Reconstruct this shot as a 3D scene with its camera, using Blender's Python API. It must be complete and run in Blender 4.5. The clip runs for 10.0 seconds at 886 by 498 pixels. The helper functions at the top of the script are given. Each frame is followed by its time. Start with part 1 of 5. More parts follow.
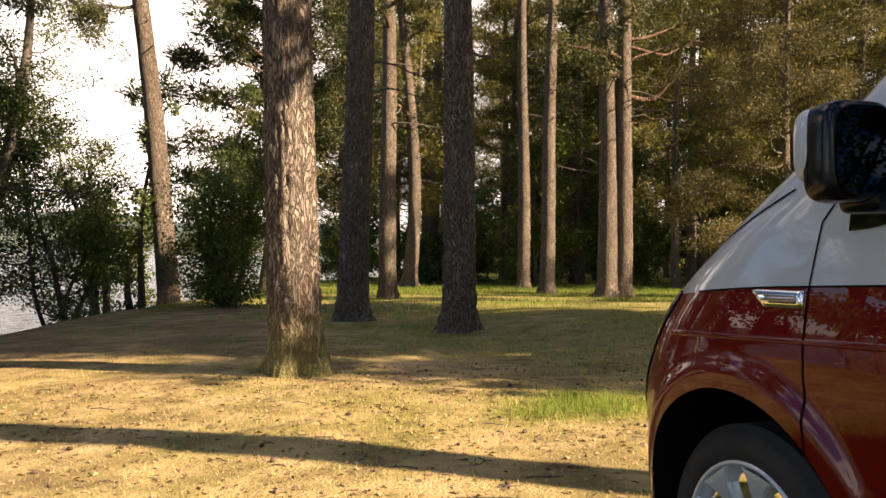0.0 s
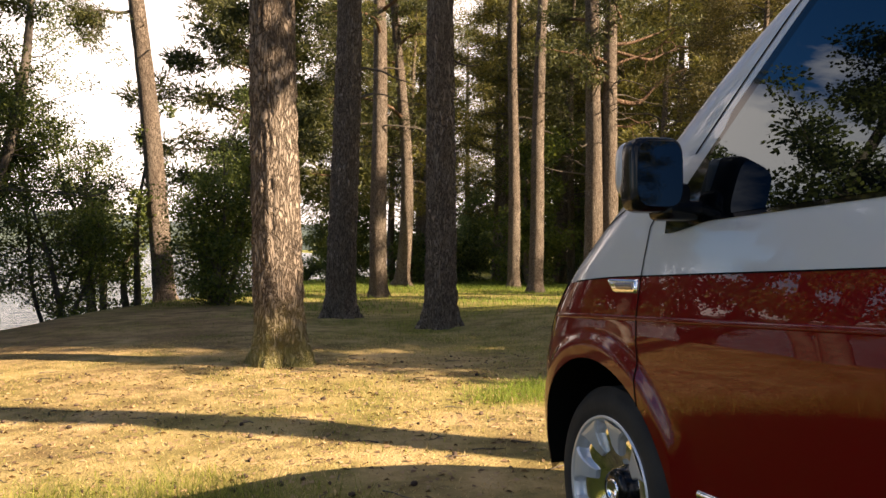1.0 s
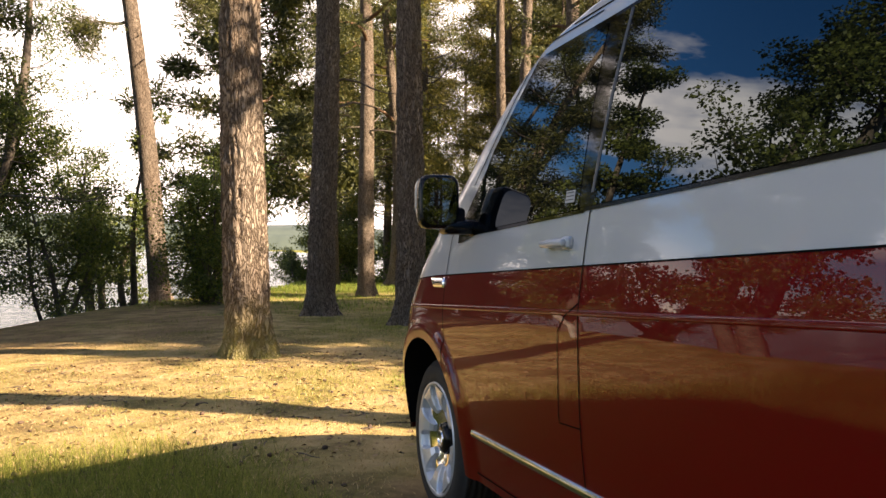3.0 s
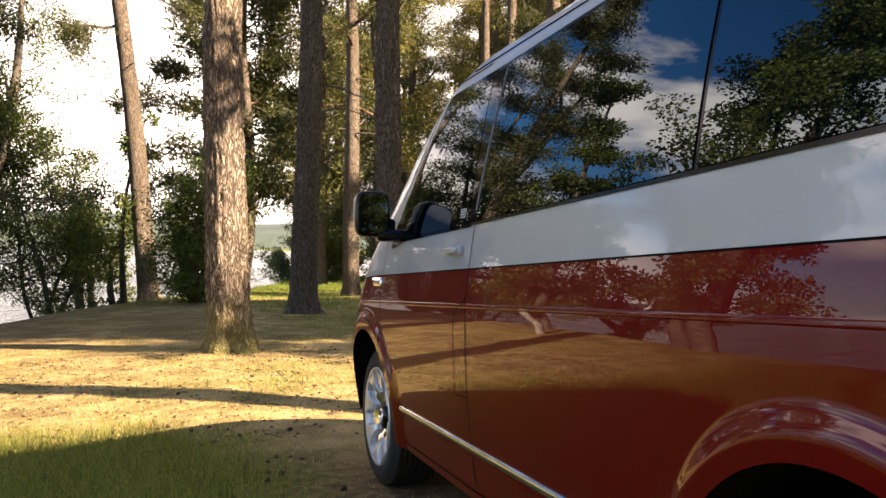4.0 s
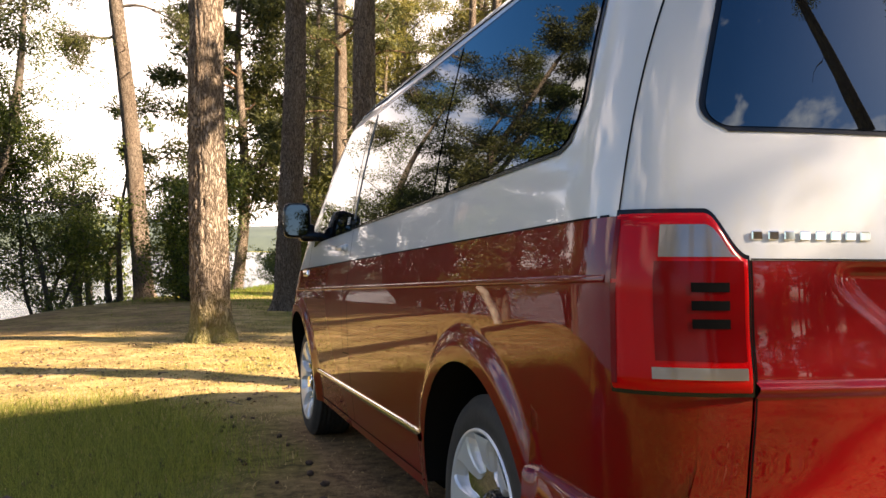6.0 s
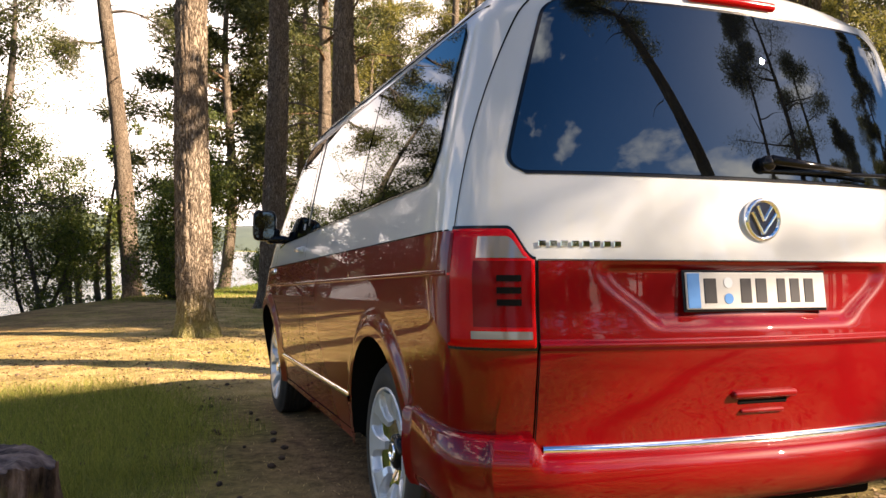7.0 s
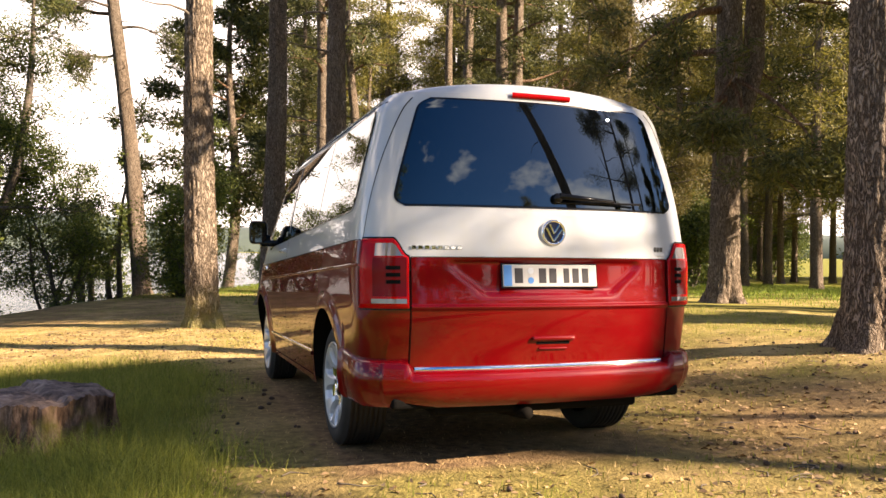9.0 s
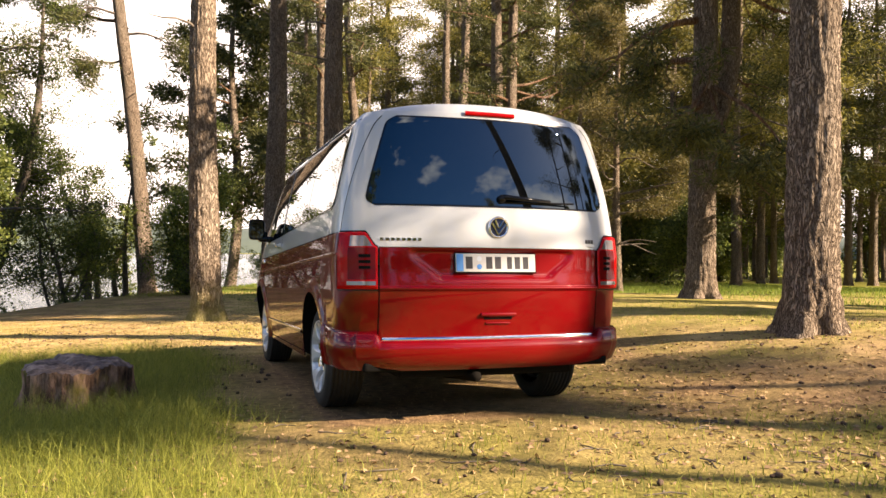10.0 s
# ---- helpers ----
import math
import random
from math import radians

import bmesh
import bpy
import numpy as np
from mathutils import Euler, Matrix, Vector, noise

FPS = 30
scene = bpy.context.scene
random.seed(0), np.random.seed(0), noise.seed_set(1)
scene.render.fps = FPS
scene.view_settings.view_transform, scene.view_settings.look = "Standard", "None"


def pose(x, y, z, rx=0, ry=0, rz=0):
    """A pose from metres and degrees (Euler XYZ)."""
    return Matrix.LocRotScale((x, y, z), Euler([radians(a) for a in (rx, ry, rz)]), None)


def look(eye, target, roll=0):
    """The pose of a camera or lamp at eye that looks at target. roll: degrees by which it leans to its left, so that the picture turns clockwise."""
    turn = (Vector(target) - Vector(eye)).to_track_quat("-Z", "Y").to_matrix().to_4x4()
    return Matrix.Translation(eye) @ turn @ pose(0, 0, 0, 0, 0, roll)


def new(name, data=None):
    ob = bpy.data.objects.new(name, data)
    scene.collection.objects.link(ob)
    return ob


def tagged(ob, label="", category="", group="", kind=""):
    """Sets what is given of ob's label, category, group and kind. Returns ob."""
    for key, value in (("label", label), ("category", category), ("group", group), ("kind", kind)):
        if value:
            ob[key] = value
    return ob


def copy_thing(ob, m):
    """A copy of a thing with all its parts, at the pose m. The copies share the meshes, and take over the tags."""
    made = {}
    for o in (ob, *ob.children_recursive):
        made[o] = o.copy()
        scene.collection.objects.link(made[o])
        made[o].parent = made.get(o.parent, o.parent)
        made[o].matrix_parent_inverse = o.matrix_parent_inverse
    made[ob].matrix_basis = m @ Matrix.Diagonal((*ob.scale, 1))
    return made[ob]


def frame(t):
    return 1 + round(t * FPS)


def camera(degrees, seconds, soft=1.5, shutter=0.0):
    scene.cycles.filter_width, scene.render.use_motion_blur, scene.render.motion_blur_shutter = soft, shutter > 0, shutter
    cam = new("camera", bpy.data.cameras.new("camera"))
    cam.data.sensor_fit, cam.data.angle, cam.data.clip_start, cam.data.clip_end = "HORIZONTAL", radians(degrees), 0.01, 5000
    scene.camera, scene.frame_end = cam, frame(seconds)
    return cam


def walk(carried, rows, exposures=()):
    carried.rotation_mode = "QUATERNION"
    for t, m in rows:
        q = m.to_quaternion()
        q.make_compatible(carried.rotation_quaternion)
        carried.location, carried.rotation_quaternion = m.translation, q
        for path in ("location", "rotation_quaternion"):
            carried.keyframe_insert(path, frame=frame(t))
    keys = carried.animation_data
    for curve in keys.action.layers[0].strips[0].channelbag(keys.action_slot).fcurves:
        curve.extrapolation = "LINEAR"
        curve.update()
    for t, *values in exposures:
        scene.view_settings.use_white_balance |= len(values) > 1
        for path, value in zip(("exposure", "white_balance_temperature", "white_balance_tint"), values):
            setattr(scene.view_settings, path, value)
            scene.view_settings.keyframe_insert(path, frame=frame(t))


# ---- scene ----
cam = camera(57.6, 10.0)
PATH = [
    (0, (-2.328, 1.231, 1.09), (-1.694, 3.127, 1.141), 0.1),
    (0.5, (-2.268, 0.967, 1.08), (-1.633, 2.863, 1.131), 0.2),
    (1, (-2.276, 0.625, 1.07), (-1.636, 2.52, 1.121), 0.2),
    (1.5, (-2.192, 0.429, 1.078), (-1.565, 2.327, 1.129), 0.2),
    (2, (-2.118, 0.176, 1.076), (-1.499, 2.077, 1.126), 0.1),
    (2.5, (-2.049, -0.076, 1.079), (-1.426, 1.823, 1.129), 0.0),
    (3.8, (-1.898, -0.853, 1.073), (-1.259, 1.041, 1.122), 0.0),
    (4, (-1.907, -0.979, 1.084), (-1.26, 0.913, 1.133), 0.1),
    (4.5, (-1.852, -1.209, 1.068), (-1.204, 0.682, 1.117), -0.1),
    (5, (-1.847, -1.541, 1.069), (-1.197, 0.35, 1.119), 0.2),
    (5.5, (-1.792, -1.796, 1.051), (-1.147, 0.097, 1.102), 0.2),
    (6.8, (-1.732, -2.829, 1.019), (-1.073, -0.942, 1.08), 0.3),
    (7, (-1.728, -2.967, 1.029), (-1.058, -1.083, 1.083), 0.2),
    (7.5, (-1.752, -3.345, 1.022), (-1.069, -1.466, 1.078), 0.3),
    (8, (-1.779, -3.754, 1.013), (-1.103, -1.872, 1.069), 0.2),
    (8.5, (-1.807, -4.154, 1.006), (-1.136, -2.271, 1.062), 0.2),
    (9, (-1.844, -4.605, 0.989), (-1.183, -2.718, 1.046), 0.2),
    (9.5, (-1.872, -5.015, 0.944), (-1.217, -3.126, 1.003), 0.2),
    (10, (-1.901, -5.473, 0.909), (-1.246, -3.584, 0.969), 0.2),
]
# the van stands nose down on ground that falls towards the lake
TILT = Matrix.Rotation(radians(-1.45), 4, "X")
walk(cam, [(t, TILT @ look(eye, target, roll)) for t, eye, target, roll in PATH],
     exposures=[(0.0, 1.62, 7300, 22), (2.0, 1.78, 7300, 22), (4.0, 2.1, 7300, 22), (5.5, 2.2, 7300, 22), (7.0, 2.05, 7300, 22), (8.5, 2.0, 7300, 22), (10.0, 1.92, 7300, 22)])

# ---- light ----
SUN_AZ, SUN_EL = radians(50.5), radians(29.5)      # from -y towards +x
SUN_DIR = Vector((math.sin(SUN_AZ) * math.cos(SUN_EL), -math.cos(SUN_AZ) * math.cos(SUN_EL), math.sin(SUN_EL)))
sun_data = bpy.data.lights.new("sun", "SUN")
sun_data.energy, sun_data.angle, sun_data.color = 5.0, radians(0.55), (1.0, 0.88, 0.68)
sun = new("sun", sun_data)
sun.matrix_world = look(SUN_DIR * 60, (0, 0, 0))

world = bpy.data.worlds.new("sky")
scene.world = world
world.use_nodes = True
wn, wl = world.node_tree.nodes, world.node_tree.links
wn.clear()
w_out = wn.new("ShaderNodeOutputWorld")
w_bg = wn.new("ShaderNodeBackground")
w_bg.inputs["Strength"].default_value = 0.05
w_sky = wn.new("ShaderNodeTexSky")
w_sky.sky_type, w_sky.sun_disc = "NISHITA", False
w_sky.dust_density, w_sky.ozone_density = 0.3, 4.0
w_sky.sun_elevation, w_sky.sun_rotation = SUN_EL, math.pi - SUN_AZ
w_tc = wn.new("ShaderNodeTexCoord")
w_map = wn.new("ShaderNodeMapping")
w_map.inputs["Scale"].default_value = (1.0, 1.0, 2.6)
w_noise = wn.new("ShaderNodeTexNoise")
w_noise.inputs["Scale"].default_value, w_noise.inputs["Detail"].default_value = 2.6, 7
w_noise.inputs["Roughness"].default_value = 0.56
w_ramp = wn.new("ShaderNodeValToRGB")
w_ramp.color_ramp.elements[0].position, w_ramp.color_ramp.elements[1].position = 0.53, 0.65
w_mix = wn.new("ShaderNodeMixRGB")
w_mix.inputs[2].default_value = (16.0, 15.2, 14.2, 1)
wl.new(w_tc.outputs["Generated"], w_map.inputs[0])
wl.new(w_map.outputs[0], w_noise.inputs["Vector"])
w_side = wn.new("ShaderNodeVectorMath")
w_side.operation = "DOT_PRODUCT"
w_side.inputs[1].default_value = (-0.45, 0.89, 0.0)
w_more = wn.new("ShaderNodeMath")
w_more.operation = "MULTIPLY_ADD"
w_more.inputs[1].default_value = 0.045
wl.new(w_tc.outputs["Generated"], w_side.inputs[0])
wl.new(w_side.outputs["Value"], w_more.inputs[0])
wl.new(w_noise.outputs["Fac"], w_more.inputs[2])
wl.new(w_more.outputs[0], w_ramp.inputs[0])
# white haze low over the horizon joins the clouds
w_sep = wn.new("ShaderNodeSeparateXYZ")
w_haze = wn.new("ShaderNodeMapRange")
w_haze.interpolation_type = "SMOOTHSTEP"
for key, value in (("From Min", -0.01), ("From Max", -0.12), ("To Min", 0.0), ("To Max", 1.0)):
    w_haze.inputs[key].default_value = value
w_max = wn.new("ShaderNodeMath")
w_max.operation = "MAXIMUM"
wl.new(w_tc.outputs["Generated"], w_sep.inputs[0])
# the bank of bright cloud stands highest out over the lake ahead
w_low = wn.new("ShaderNodeMath")
w_low.operation = "MULTIPLY_ADD"
w_low.inputs[1].default_value = -0.5
w_way = wn.new("ShaderNodeVectorMath")
w_way.operation = "DOT_PRODUCT"
w_way.inputs[1].default_value = (0.58, 0.815, 0.0)
wl.new(w_tc.outputs["Generated"], w_way.inputs[0])
wl.new(w_way.outputs["Value"], w_low.inputs[0])
wl.new(w_sep.outputs["Z"], w_low.inputs[2])
wl.new(w_low.outputs[0], w_haze.inputs["Value"])
wl.new(w_haze.outputs["Result"], w_max.inputs[0])
wl.new(w_ramp.outputs[0], w_max.inputs[1])
wl.new(w_max.outputs[0], w_mix.inputs[0])
w_deep = wn.new("ShaderNodeHueSaturation")
w_deep.inputs["Saturation"].default_value = 1.3
wl.new(w_sky.outputs[0], w_deep.inputs["Color"])
wl.new(w_deep.outputs[0], w_mix.inputs[1])
wl.new(w_mix.outputs[0], w_bg.inputs["Color"])
wl.new(w_bg.outputs[0], w_out.inputs["Surface"])


# ---- materials ----
def material(name, base, rough=0.6, metal=0.0, **more):
    m = bpy.data.materials.new(name)
    m.use_nodes = True
    b = m.node_tree.nodes["Principled BSDF"]
    b.inputs["Base Color"].default_value = (*base, 1)
    b.inputs["Roughness"].default_value = rough
    b.inputs["Metallic"].default_value = metal
    for key, value in more.items():
        b.inputs[key.replace("_", " ").title().replace("Ior", "IOR")].default_value = value
    return m


def vary(m, colors, scale, detail=6, stretch=(1, 1, 1), bump=0.0, bump_scale=None, dist=0.02, kind="noise", coords="Object"):
    """Mottled base colour out of a ramp of colours, and fine relief."""
    nt = m.node_tree
    n, l = nt.nodes, nt.links
    b = n["Principled BSDF"]
    tc, mp = n.new("ShaderNodeTexCoord"), n.new("ShaderNodeMapping")
    mp.inputs["Scale"].default_value = stretch
    l.new(tc.outputs[coords], mp.inputs[0])
    tx = n.new("ShaderNodeTexNoise")
    tx.inputs["Scale"].default_value, tx.inputs["Detail"].default_value = scale, detail
    tx.inputs["Roughness"].default_value = 0.62
    l.new(mp.outputs[0], tx.inputs["Vector"])
    rp = n.new("ShaderNodeValToRGB")
    els = rp.color_ramp.elements
    for i, (p, c) in enumerate(colors):
        e = els[i] if i < 2 else els.new(p)
        e.position, e.color = p, (*c, 1)
    l.new(tx.outputs["Fac"], rp.inputs[0])
    l.new(rp.outputs[0], b.inputs["Base Color"])
    if bump:
        if kind == "voronoi":
            t2 = n.new("ShaderNodeTexVoronoi")
            t2.feature = "DISTANCE_TO_EDGE"
            src = t2.outputs["Distance"]
        else:
            t2 = n.new("ShaderNodeTexNoise")
            t2.inputs["Detail"].default_value = 5
            src = t2.outputs["Fac"]
        t2.inputs["Scale"].default_value = bump_scale or scale * 6
        l.new(mp.outputs[0], t2.inputs["Vector"])
        bp = n.new("ShaderNodeBump")
        bp.inputs["Strength"].default_value, bp.inputs["Distance"].default_value = bump, dist
        l.new(src, bp.inputs["Height"])
        l.new(bp.outputs[0], b.inputs["Normal"])
    return m


def leaf_material(name, dark, light, rough=0.6, through_light=0.35):
    """Leaves: colour differs from leaf to leaf, and light shines through them."""
    m = bpy.data.materials.new(name)
    m.use_nodes = True
    n, l = m.node_tree.nodes, m.node_tree.links
    b = n["Principled BSDF"]
    b.inputs["Roughness"].default_value = rough
    geo, rp = n.new("ShaderNodeNewGeometry"), n.new("ShaderNodeValToRGB")
    rp.color_ramp.elements[0].color, rp.color_ramp.elements[1].color = (*dark, 1), (*light, 1)
    l.new(geo.outputs["Random Per Island"], rp.inputs[0])
    l.new(rp.outputs[0], b.inputs["Base Color"])
    tr, mx = n.new("ShaderNodeBsdfTranslucent"), n.new("ShaderNodeMixShader")
    l.new(rp.outputs[0], tr.inputs["Color"])
    mx.inputs[0].default_value = through_light
    l.new(b.outputs[0], mx.inputs[1])
    l.new(tr.outputs[0], mx.inputs[2])
    l.new(mx.outputs[0], n["Material Output"].inputs["Surface"])
    return m


M_RED = material("cherry_red_paint", (0.135, 0.0006, 0.002), 0.4, 0.0, specular_ior_level=0.05, coat_weight=0.8, coat_roughness=0.008, coat_ior=1.5)
M_WHITE = material("candy_white_paint", (0.45, 0.475, 0.49), 0.4, 0.0, coat_weight=1.0, coat_roughness=0.02, coat_ior=1.5)
M_BLACK = material("black_plastic", (0.006, 0.006, 0.007), 0.16, specular_ior_level=0.25)
M_PIANO = material("gloss_black_trim", (0.004, 0.004, 0.005), 0.04, specular_ior_level=0.5)
M_SEAM = material("dark_gap", (0.004, 0.004, 0.004), 0.8, specular_ior_level=0.05)
M_RUBBER = vary(material("tyre_rubber", (0.02, 0.02, 0.02), 0.75), [(0.3, (0.008, 0.008, 0.008)), (0.7, (0.022, 0.021, 0.019))], 9, bump=0.3, bump_scale=60, dist=0.004)
M_CHROME = material("chrome", (0.86, 0.86, 0.87), 0.06, 1.0)
M_ALLOY = material("silver_alloy", (0.56, 0.60, 0.64), 0.32, 0.4, coat_weight=0.6, coat_roughness=0.05)
M_GLASS = material("tinted_glass", (0.0015, 0.002, 0.003), 0.0, 0.0, ior=1.85)
M_GLASS.node_tree.nodes["Principled BSDF"].inputs["Specular Tint"].default_value = (0.72, 0.90, 1.0, 1)
M_MIRROR = material("mirror_glass", (0.09, 0.10, 0.12), 0.01, 1.0)
M_LENS = material("red_lens", (0.40, 0.003, 0.004), 0.10, 0.0, specular_ior_level=0.2)
M_LENS_DARK = material("dark_red_lens", (0.13, 0.002, 0.003), 0.10, 0.0, specular_ior_level=0.15)
M_LENS_CLEAR = material("clear_lens", (0.24, 0.21, 0.20), 0.12, 0.5, coat_weight=0.5)
M_HEADLAMP = material("headlamp_lens", (0.55, 0.57, 0.60), 0.12, 0.7, coat_weight=1.0, coat_roughness=0.02)
M_PLATE = material("plate_white", (0.46, 0.46, 0.45), 0.35)
M_PLATE_BLUE = material("plate_blue", (0.05, 0.22, 0.55), 0.35)
M_INK = material("black_lettering", (0.035, 0.035, 0.04), 0.5, specular_ior_level=0.2)
M_TRIM = material("dark_grey_trim", (0.10, 0.10, 0.10), 0.3, 0.4)
M_DARK = material("underbody_dark", (0.008, 0.0075, 0.007), 0.85, specular_ior_level=0.05)


# ---- helpers for building ----
def mesh_object(name, verts, faces, mat, parent=None, label="", smooth=True):
    me = bpy.data.meshes.new(name)
    me.from_pydata([tuple(v) for v in verts], [], faces)
    me.update()
    if smooth:
        me.polygons.foreach_set("use_smooth", [True] * len(me.polygons))
    me.materials.append(mat)
    ob = new(name, me)
    if parent is not None:
        ob.parent = parent
    if label:
        ob["label"] = label
    return ob


def part(name, bm, mat, parent, label="", smooth=False):
    me = bpy.data.meshes.new(name)
    bm.to_mesh(me)
    bm.free()
    if smooth:
        me.polygons.foreach_set("use_smooth", [True] * len(me.polygons))
    me.materials.append(mat)
    ob = new(name, me)
    ob.parent = parent
    if label:
        ob["label"] = label
    return ob


def grid_faces(nu, nv, close_u=False, flip=False):
    fs = []
    for i in range(nu if close_u else nu - 1):
        for j in range(nv - 1):
            a, b = i * nv + j, ((i + 1) % nu) * nv + j
            f = (a, b, b + 1, a + 1)
            fs.append(f[::-1] if flip else f)
    return fs


def sheet(name, fn, us, vs, mat, parent, label="", flip=False):
    """A panel: fn(u, v) over all us and vs."""
    return mesh_object(name, [fn(u, v) for u in us for v in vs], grid_faces(len(us), len(vs), flip=flip), mat, parent, label)


def rounded_box(bm, size, at, bevel, segments=3, turn=None):
    r = bmesh.ops.create_cube(bm, size=1.0)
    m = Matrix.Translation(at) @ (turn or Matrix.Identity(4)) @ Matrix.Diagonal((*size, 1))
    bmesh.ops.transform(bm, matrix=m, verts=r["verts"])
    es = list({e for v in r["verts"] for e in v.link_edges})
    bmesh.ops.bevel(bm, geom=es, offset=bevel, segments=segments, affect="EDGES", profile=0.5)


def lathe(name, profile, mat, parent, n=48, label="", axis="X"):
    """Turns a profile of (along the axis, radius) round the x axis."""
    vs = []
    for i in range(n):
        a = 2 * math.pi * i / n
        vs += [(p, r * math.cos(a), r * math.sin(a)) for p, r in profile]
    return mesh_object(name, vs, grid_faces(n, len(profile), close_u=True), mat, parent, label)


def ease(a, b, x):
    s = min(1.0, max(0.0, (x - a) / (b - a)))
    return s * s * (3 - 2 * s)


def lerp_table(table, x):
    return float(np.interp(x, [p for p, _ in table], [q for _, q in table]))


def smooth_table(table, x):
    """Cubic through the table's points."""
    if table is YR and x > 1.06:
        return -0.985 + 0.09 * (x - 1.06) + 0.075 * (x - 1.06) ** 2
    n = len(table)
    i = max(0, min(n - 2, sum(1 for p, _ in table if p <= x) - 1))
    (x0, y0), (x1, y1) = table[i], table[i + 1]
    def slope(k):
        if 0 < k < n - 1:
            return (table[k + 1][1] - table[k - 1][1]) / (table[k + 1][0] - table[k - 1][0])
        k = max(0, min(n - 2, k if k == 0 else k - 1))
        return (table[k + 1][1] - table[k][1]) / (table[k + 1][0] - table[k][0])
    h = x1 - x0
    s = min(1.0, max(0.0, (x - x0) / h))
    return ((2 * s**3 - 3 * s**2 + 1) * y0 + (s**3 - 2 * s**2 + s) * h * slope(i)
            + (-2 * s**3 + 3 * s**2) * y1 + (s**3 - s**2) * h * slope(i + 1))


# ---- the van: x to its right, y forward, z up, rear axle at y = 0 ----
HUB_Z, TYRE_R, WHEELBASE = 0.335, 0.340, 3.0
ARCH_R, ARCH_H = 0.425, 0.445
YR = [(0.2, -0.93), (0.5, -0.955), (0.68, -0.985), (0.82, -1.0), (0.92, -0.99), (1.06, -0.985), (1.2, -0.97), (1.32, -0.945), (1.6, -0.905), (1.84, -0.865), (1.93, -0.84)]
YF = [(0.2, 3.80), (0.5, 3.88), (0.75, 3.86), (0.95, 3.80), (1.05, 3.66), (1.17, 3.40), (1.27, 3.22), (1.42, 2.98), (1.6, 2.72), (1.75, 2.46), (1.86, 2.24), (1.93, 2.05)]
YC = [(0.2, 3.25), (0.7, 3.22), (0.8, 3.16), (0.95, 3.05), (1.05, 2.99), (1.17, 2.87), (1.27, 2.74), (1.42, 2.54), (1.6, 2.34), (1.75, 2.14), (1.86, 1.9), (1.93, 1.7)]
YK = -0.40
REAR_Q = np.linspace(0.0, 1.0, 4001)
REAR_F = (1 - 0.20 * REAR_Q ** 2) * (1 - REAR_Q ** 8) ** 0.125      # across the rear: how far back it stands


def rear_share(q):
    return float(np.interp(q, REAR_Q, REAR_F))


def nose(z):
    """How square the front corners are: rounder below the bonnet."""
    return 2.2 + 0.5 * ease(1.0, 1.3, z)


def half_width(y, z):
    lift = 0.0285 * (1.42 - y) * ease(0.5, 0.85, z) * (1 - ease(1.3, 1.75, z))
    ze = z - lift
    if ze < 0.955:
        d = 0.955 - ze
        w = 0.953 - 0.02 * d - 0.10 * d * d
    else:
        e = ze - 0.955
        w = 0.953 - 0.085 * e - 0.10 * e * e
    w -= 1.6 * max(0.0, z - 1.80) ** 1.6
    for hub in (0.0, WHEELBASE):
        r = math.hypot((y - hub) * ARCH_H / ARCH_R, z - HUB_Z) - ARCH_H
        if -0.06 < r < 0.10:
            w += 0.020 * (1 - ease(0.045, 0.10, r))
    return w


def side_x(y, z):
    w = half_width(y, z)
    yc = smooth_table(YC, z)
    if y > yc:
        q = min(0.9999, (y - yc) / (smooth_table(YF, z) - yc))
        k = nose(z)
        return w * (1 - q ** k) ** (1 / k)
    if y < YK:
        q = min(0.9999, (y - YK) / (smooth_table(YR, z) - YK))
        return w * float(np.interp(-q, -REAR_F, REAR_Q))
    return w


def rear_y(x, z):
    w = half_width(YK, z)
    q = min(0.9995, abs(x) / w)
    return YK + (smooth_table(YR, z) - YK) * rear_share(q)


def front_y(x, z):
    yc = smooth_table(YC, z)
    w = half_width(yc, z)
    q = min(0.9995, abs(x) / w)
    return yc + (smooth_table(YF, z) - yc) * (1 - q ** nose(z)) ** (1 / nose(z))


def y_split_rear(z, share=0.86):
    return YK + (smooth_table(YR, z) - YK) * rear_share(share)


def y_split_front(z, share=0.84):
    yc = smooth_table(YC, z)
    return yc + (smooth_table(YF, z) - yc) * (1 - share ** nose(z)) ** (1 / nose(z))


def belt(y):
    return 1.082 + 0.0275 * (1.57 - y) - 0.02 * ease(2.8, 3.5, y)


def on_side(sgn, y, z, out=0.0):
    return (sgn * (side_x(y, z) + out), y, z)


def spaced(a, b, n):
    return [a + (b - a) * i / (n - 1) for i in range(n)]


van = tagged(new("camper_van"), "two-tone white over cherry red passenger van parked on grass", "van")
van.matrix_world = TILT
SILL = 0.285


def side_columns():
    """Stations along the side with the lower edge of the red panel at each."""
    cols = [("rear", s ** 1.7, 0.46) for s in spaced(0.0, 1.0, 20)]
    for hub in (0.0, WHEELBASE):
        if hub:
            cols += [("y", y, SILL) for y in spaced(ARCH_R + 0.001, hub - ARCH_R - 0.001, 46)]
        for k in range(37):
            a = math.pi * (1 - k / 36)
            cols.append(("y", hub + ARCH_R * math.cos(a), HUB_Z + ARCH_H * math.sin(a)))
    cols += [("front", s, 0.30) for s in spaced(0.0, 1.0, 12)]
    return cols


